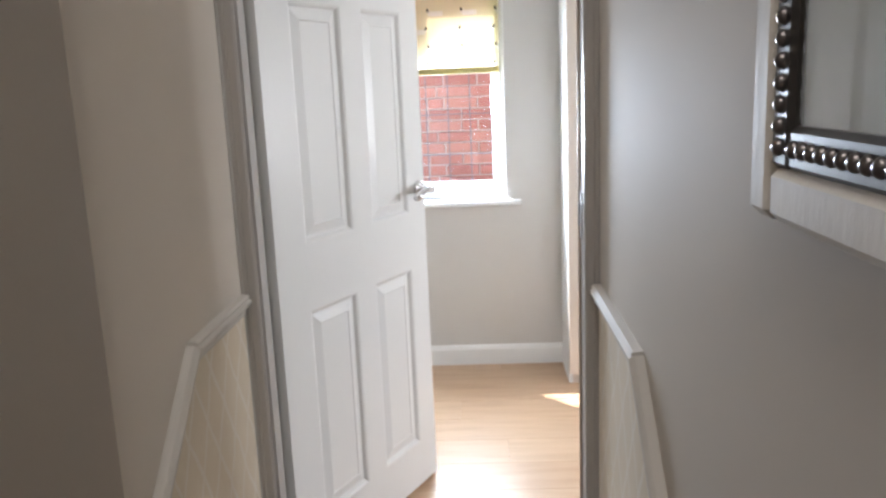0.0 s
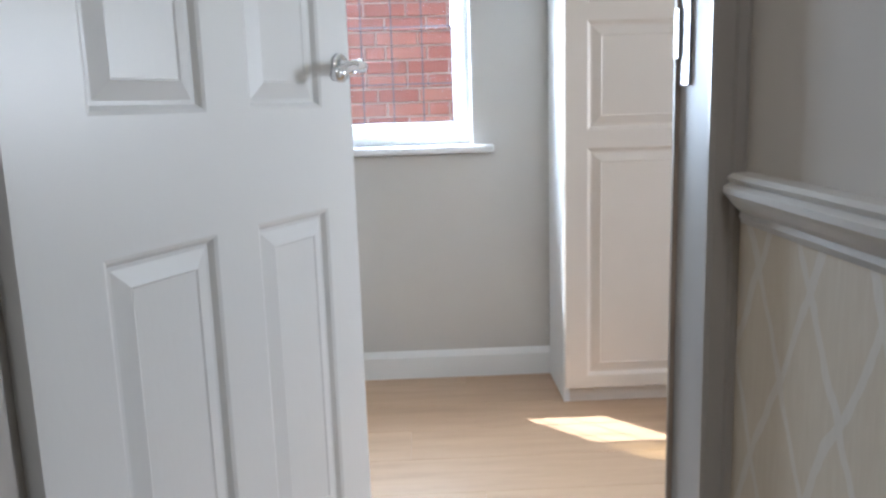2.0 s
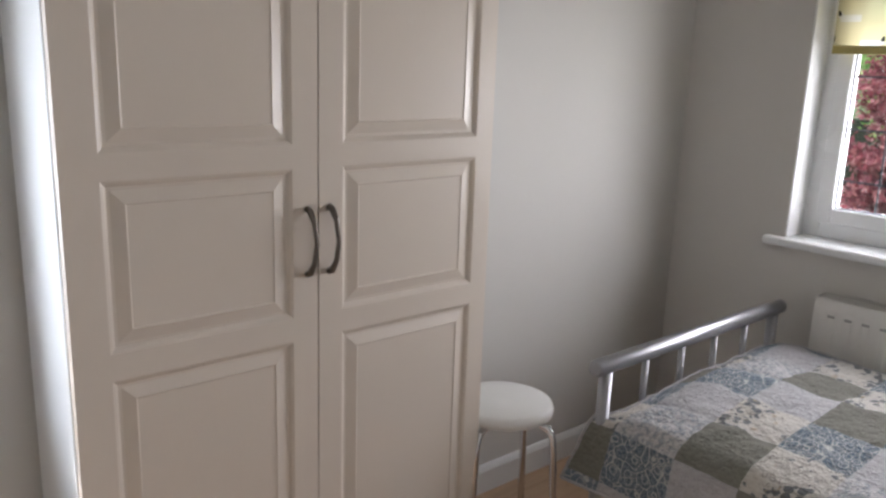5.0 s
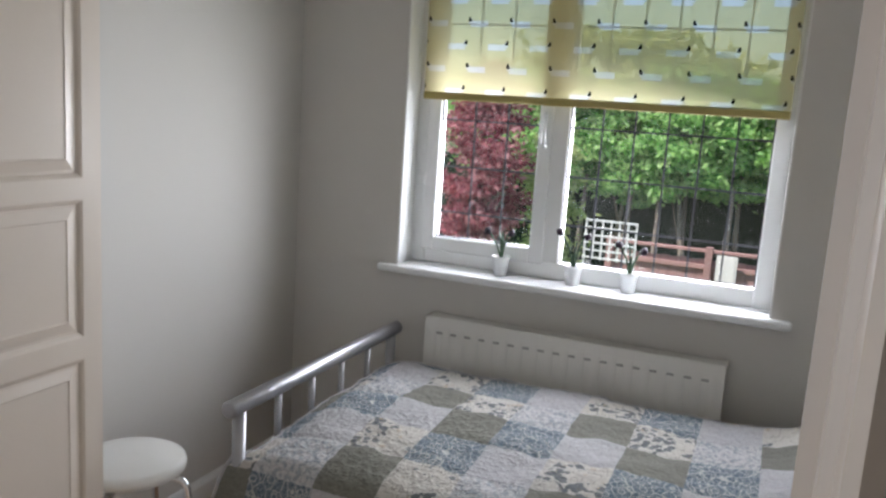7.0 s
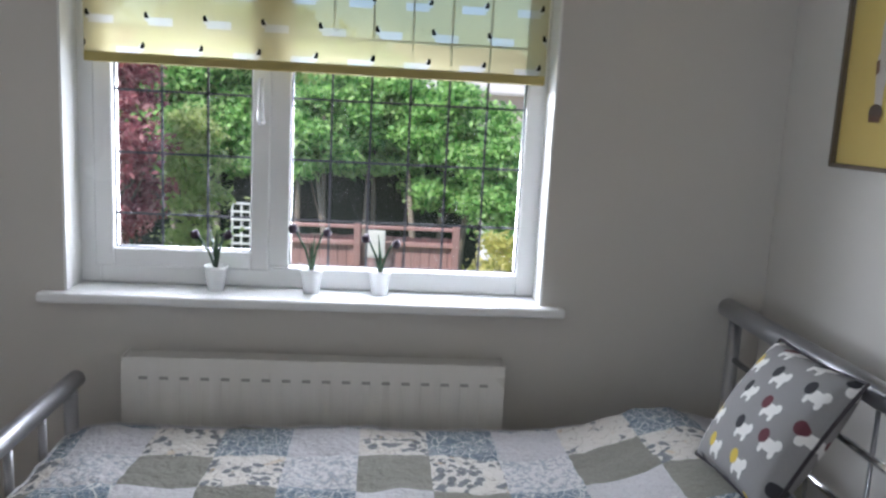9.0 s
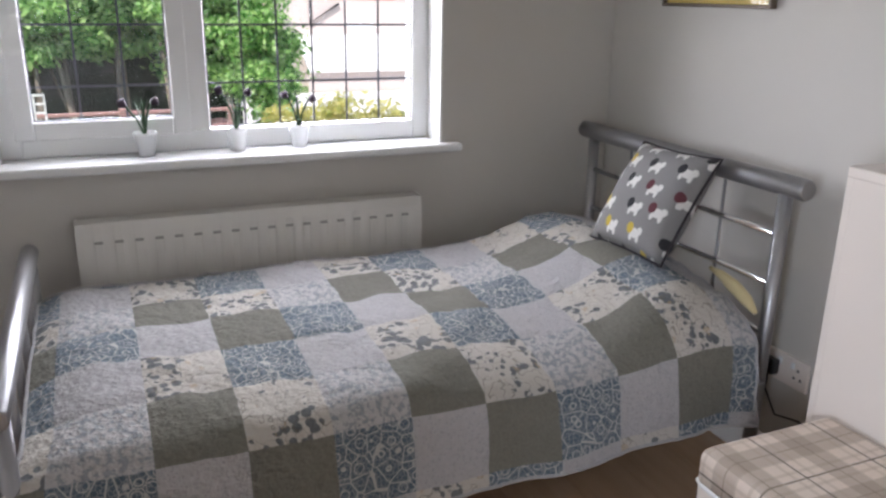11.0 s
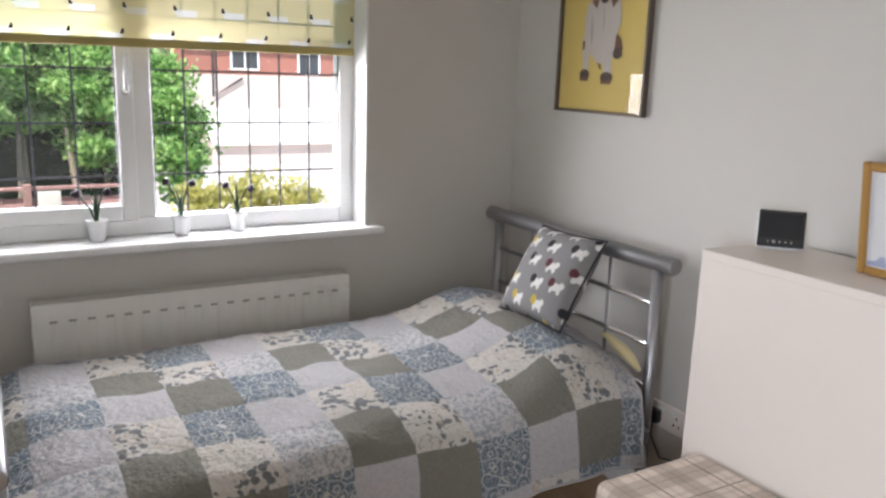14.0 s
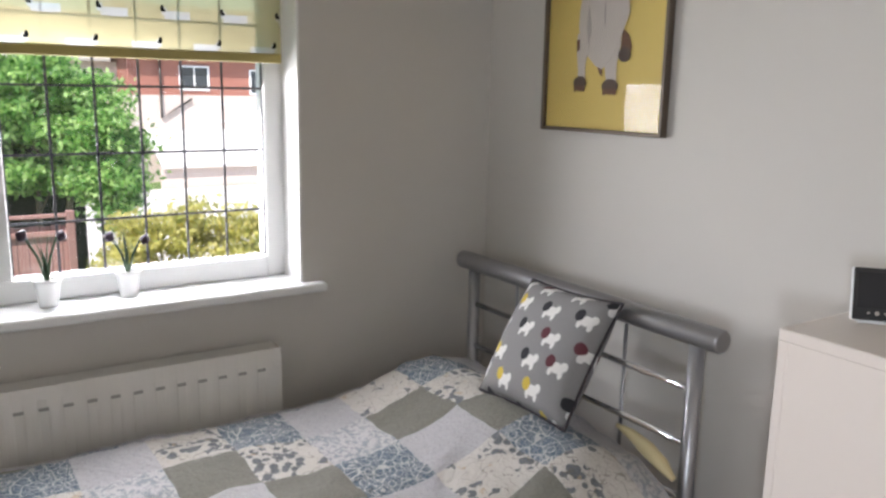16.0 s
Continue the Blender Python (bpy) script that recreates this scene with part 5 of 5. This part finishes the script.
def crown(rng, centres, spread, per, size, flat=0.5):
    """Leaves in clumps round the given centres; every leaf is a bent pair of triangles."""
    verts, faces = [], []
    for c in centres:
        k = rng.integers(int(per * 0.6), int(per * 1.4))
        off = rng.normal(0, 1, (k, 3)) * (spread, spread, spread * flat)
        for o in off:
            p = np.array(c) + o
            d = rng.normal(0, 1, 3)
            d /= np.linalg.norm(d)
            s = np.cross(d, rng.normal(0, 1, 3))
            s /= np.linalg.norm(s) + 1e-9
            q = size * rng.uniform(0.6, 1.4)
            i = len(verts)
            verts += [p - d * q, p + s * q * 0.45, p + d * q, p - s * q * 0.45]
            faces += [(i, i + 1, i + 2), (i, i + 2, i + 3)]
    return [tuple(v) for v in verts], faces


def tree(name, at, label, category, colour, centres, spread, per, size, seed, trunk_top, limbs=5, group="", radius=0.09):
    rng = np.random.default_rng(seed)
    e = thing(name, at, label, category, group)
    x, y, z = at
    mid = (x + rng.normal(0, 0.08), y + rng.normal(0, 0.08), (z + trunk_top) / 2)
    top = (x + rng.normal(0, 0.1), y + rng.normal(0, 0.1), trunk_top)
    bm = tube([at, mid, top], [radius, radius * 0.8, radius * 0.4], 9)
    for k in range(limbs):
        c = centres[int(rng.integers(len(centres)))]
        start = Vector(mid).lerp(Vector(top), rng.uniform(0, 1))
        join(bm, tube([start, start.lerp(Vector(c), 0.5) + Vector((0, 0, -0.06)), c], [radius * 0.4, radius * 0.28, radius * 0.1], 6))
    part("trunk", bm, M["trunk"], e)
    v, f = crown(rng, centres, spread, per, size)
    me = bpy.data.meshes.new("crown")
    me.from_pydata([(a - x, b - y, c - z) for a, b, c in v], [], f)
    me.materials.append(LEAF[colour])
    o = new("crown", me)
    o.parent = e
    return e


def blob_centres(rng, x, y, z, rx, ry, rz, k):
    out = []
    while len(out) < k:
        p = rng.uniform(-1, 1, 3)
        if np.dot(p, p) < 1 and (np.dot(p, p) > 0.25 or rng.random() < 0.3):
            out.append((x + p[0] * rx, y + p[1] * ry, z + p[2] * rz))
    return out


GROUND = -2.75
rng = np.random.default_rng(7)
for k, y in enumerate((1.35, 2.45, 3.5, 4.6, 5.7, 6.9)):
    x = 14.0 + 0.3 * (k % 2)
    tree("conifer", (x, y, GROUND), "tall green garden tree with bare lower trunk behind the fence", "tree", "green", blob_centres(rng, x, y, (1.15 if k else 0.95) + 0.15 * (k % 3 - 1), 0.85, 0.85, 1.15, 62), 0.15, 230, 0.062, 20 + k, 1.2, 4, "garden trees", 0.055)
for k in range(9):
    y = 1.2 + 0.66 * k + rng.uniform(-0.15, 0.15)
    bm = tube([(13.7, y, GROUND), (13.72, y + rng.uniform(-0.15, 0.15), -1.0), (13.75, y + rng.uniform(-0.3, 0.3), 0.5)], [0.07, 0.06, 0.03], 8)
    tagged(part("bare_trunk", bm, M["trunk"], None, "bare grey trunk standing behind the garden fence"), category="tree trunk", group="bare trunks")
# plain slab whose dark colour stands in for shade behind the trunks
structure("dark_hedge", box(15.2, 15.6, 0.6, 8.4, GROUND, 0.6), M["hedge_shade"])
tree("copper_tree", (8.2, 4.98, GROUND), "copper-leaved small tree in the garden", "tree", "purple", blob_centres(rng, 8.2, 4.93, 0.85, 0.42, 0.45, 1.15, 60), 0.11, 130, 0.04, 41, 1.3, 8, radius=0.05)
tree("pale_shrub", (8.9, 4.35, GROUND), "pale green and yellow shrub beside the copper tree", "shrub", "lime", blob_centres(rng, 8.9, 4.42, 0.3, 0.3, 0.33, 1.0, 44), 0.10, 90, 0.042, 42, 0.4, 6, radius=0.035)
tree("golden_shrub", (9.2, 0.7, GROUND), "golden-leaved shrub by the fence", "shrub", "gold", blob_centres(rng, 9.2, 0.55, -0.55, 0.4, 1.05, 0.68, 110), 0.10, 110, 0.045, 43, -0.7, 8, radius=0.05)
tree("green_tree", (13.2, 0.4, GROUND), "light green feathery tree at the hedge's end", "tree", "green", blob_centres(rng, 13.2, 0.60, 0.35, 0.5, 0.5, 1.3, 54), 0.14, 170, 0.055, 44, 0.6, 6, radius=0.05)
tree("far_tree", (27.0, 7.0, GROUND), "pale green tree far beyond the hedge", "tree", "lime", blob_centres(rng, 27, 7, 2.2, 2.2, 4.0, 2.2, 60), 0.5, 80, 0.22, 45, 2.5, 6, radius=0.2)


def fence():
    e = thing("garden_fence", (11.0, 2.7, GROUND), "red-brown boarded garden fence with a top rail", "fence")
    y = 1.42
    k = 0
    while y < 4.1:
        part("fence_board", box(11.0, 11.02, y, y + 0.115, GROUND, -0.30 + 0.01 * (k % 2), bevel=0.003), M["fence"], e)
        y += 0.122
        k += 1
    for y in (1.4, 2.7, 4.0):
        part("fence_post", box(10.9, 11.0, y, y + 0.09, GROUND, -0.12, bevel=0.004), M["fence"], e)
    part("top_rail", box(10.92, 10.98, 1.42, 4.1, -0.19, -0.15, bevel=0.004), M["fence"], e)
    part("mid_rail", box(10.96, 10.999, 1.42, 4.1, -0.42, -0.36, bevel=0.004), M["fence"], e)


fence()


def trellis():
    e = thing("trellis", (10.0, 3.9, -0.3), "pale wooden square trellis panel on the garden fence", "trellis")
    for k in range(7):
        y = 3.55 + 0.105 * k
        part("upright", box(10.0, 10.012, y, y + 0.022, GROUND if k in (0, 6) else -0.32, 0.2), M["trellis"], e)
    for k in range(6):
        part("lath", box(9.988, 9.9995, 3.55, 4.21, -0.3 + 0.095 * k, -0.278 + 0.095 * k), M["trellis"], e)


trellis()
e = thing("garden_board", (10.5, 2.5, -0.6), "white panel with a grey picture hanging on the garden fence", "garden board")
part("panel", box(10.86, 10.885, 2.38, 2.64, -0.56, -0.2, bevel=0.003), M["limed"], e)
part("picture", box(10.852, 10.859, 2.41, 2.61, -0.53, -0.23), M["limed"], e, "grey mottled picture")


def far_house():
    e = thing("brick_house", (36, -8, GROUND), "salmon brick house with white windows beyond the garden", "house")
    part("wall", box(36, 42, -16, -4.6, 0.95, 2.6), M["redbrick"], e)
    part("rendered_wall", box(35.97, 42, -16, -4.6, GROUND, 0.95), M["cream_render"], e, "cream rendered lower wall")
    part("side_wing", box(38, 43, -4.6, 2.0, GROUND, 2.3), M["cream_render"], e)
    for n, x, y0, y1, z in (("roof", 35.6, -16.3, -4.3, 2.6), ("wing_roof", 37.6, -4.3, 2.2, 2.3)):
        part(n, extrude_profile([(0, 0), (0, 0.12), (3.2, 2.3), (6.8, 0.12), (6.8, 0)], (x, y0, z), (x, y1, z), (1, 0, 0)), M["slate"], e)
    for y0, y1, z0, z1 in ((-8.0, -6.7, 1.15, 2.2), (-10.9, -9.8, 1.0, 2.1), (-8.8, -7.6, -0.2, 0.6), (-12.5, -11.0, -1.8, -0.6)):
        w = part("window", xz_to_east(ring(y0, y1, z0, z1, 0.08, -0.05, 0.02, 0), 36), M["pvc"], e)
        part("window_pane", box(35.985, 35.995, y0 + 0.08, y1 - 0.08, z0 + 0.08, z1 - 0.08), M["darkglass"], w)
        part("mullion", box(35.96, 35.98, (y0 + y1) / 2 - 0.03, (y0 + y1) / 2 + 0.03, z0 + 0.08, z1 - 0.08), M["pvc"], w)
    part("downpipe", tube([(35.9, -5.9, 2.5), (35.9, -5.9, 0.0), (35.9, -7.2, 0.8)], 0.05, 8), M["ebony"], e)
    part("lean_to_roof", extrude_profile([(0, 0), (-2.6, -1.3), (-2.6, -1.42), (0, -0.12)], (36, -14, -0.5), (36, -5.2, -0.5), (1, 0, 0)), M["trellis"], e)
    part("lean_to_wall", box(33.6, 33.8, -14, -5.2, GROUND, -1.9), M["cream_render"], e)


M["cream_render"] = plain("cream_render", (0.62, 0.52, 0.46), 0.8, vary=0.14, big=0.8, fine=6)
M["redbrick"] = plain("red_house_brick", (0.36, 0.15, 0.11), 0.8, vary=0.2, big=1.0, fine=12)
far_house()


def neighbour():
    """The brick side of the next house, close outside the north window."""
    y, z0 = 5.5, -0.4
    e = tagged(part("neighbour_wall", box(-5, 4, y + 0.012, y + 0.25, GROUND, 4.2), M["mortar"], None, "red brick side wall of the neighbouring house"), category="wall", kind="structure")
    meshes = {}
    for kind, w in (("stretcher", 0.215), ("header", 0.1025)):
        bm = box(0, w, 0, 0.03, 0, 0.065, bevel=0.003)
        me = bpy.data.meshes.new("brick")
        bm.to_mesh(me)
        bm.free()
        me.materials.append(M["brick"])
        meshes[kind] = (me, w)
    rnd = random.Random(2)
    z = z0
    row = 0
    while z < 1.95:
        x = -1.05 + (0.0 if row % 2 else -0.05)
        if row % 4 == 0:
            x -= 0.06
        k = row * 2
        while x < 1.25:
            me, w = meshes["header" if (k % 3 == 1 and row % 2) else "stretcher"]
            o = new("brick", me)
            o.parent = e
            o.location = (x, y + rnd.uniform(-0.002, 0.002), z)
            x += w + 0.010
            k += 1
        z += 0.075
        row += 1


def plank_floor():
    """Laminate boards laid along the room's length."""
    f = tagged(new("floor"), "light oak laminate floor", "floor", "", "structure")
    rnd = random.Random(5)
    y, row, meshes = SOUTH, 0, {}
    while y < NORTH - 0.01:
        w = min(0.192, NORTH - y)
        x = WEST - rnd.uniform(0, 1.0)
        while x < EAST:
            a, b = max(x, WEST), min(x + 1.285, EAST)
            if b - a > 0.05 and not (b < 0.45 and y + w < DOOR_Y1):
                a = max(a, 0.45) if y + w < DOOR_Y1 + 0.05 else a
                key = (round(b - a, 3), round(w, 3))
                if key not in meshes:
                    bm = box(0, b - a - 0.0006, 0, w - 0.0008, -0.011, 0, bevel=0.0006)
                    meshes[key] = bpy.data.meshes.new("plank")
                    bm.to_mesh(meshes[key])
                    bm.free()
                    meshes[key].materials.append(M["floor"])
                o = new("plank", meshes[key])
                o.parent = f
                o.location = (a, y, 0)
            x += 1.285
        y += w
        row += 1


plank_floor()
neighbour()
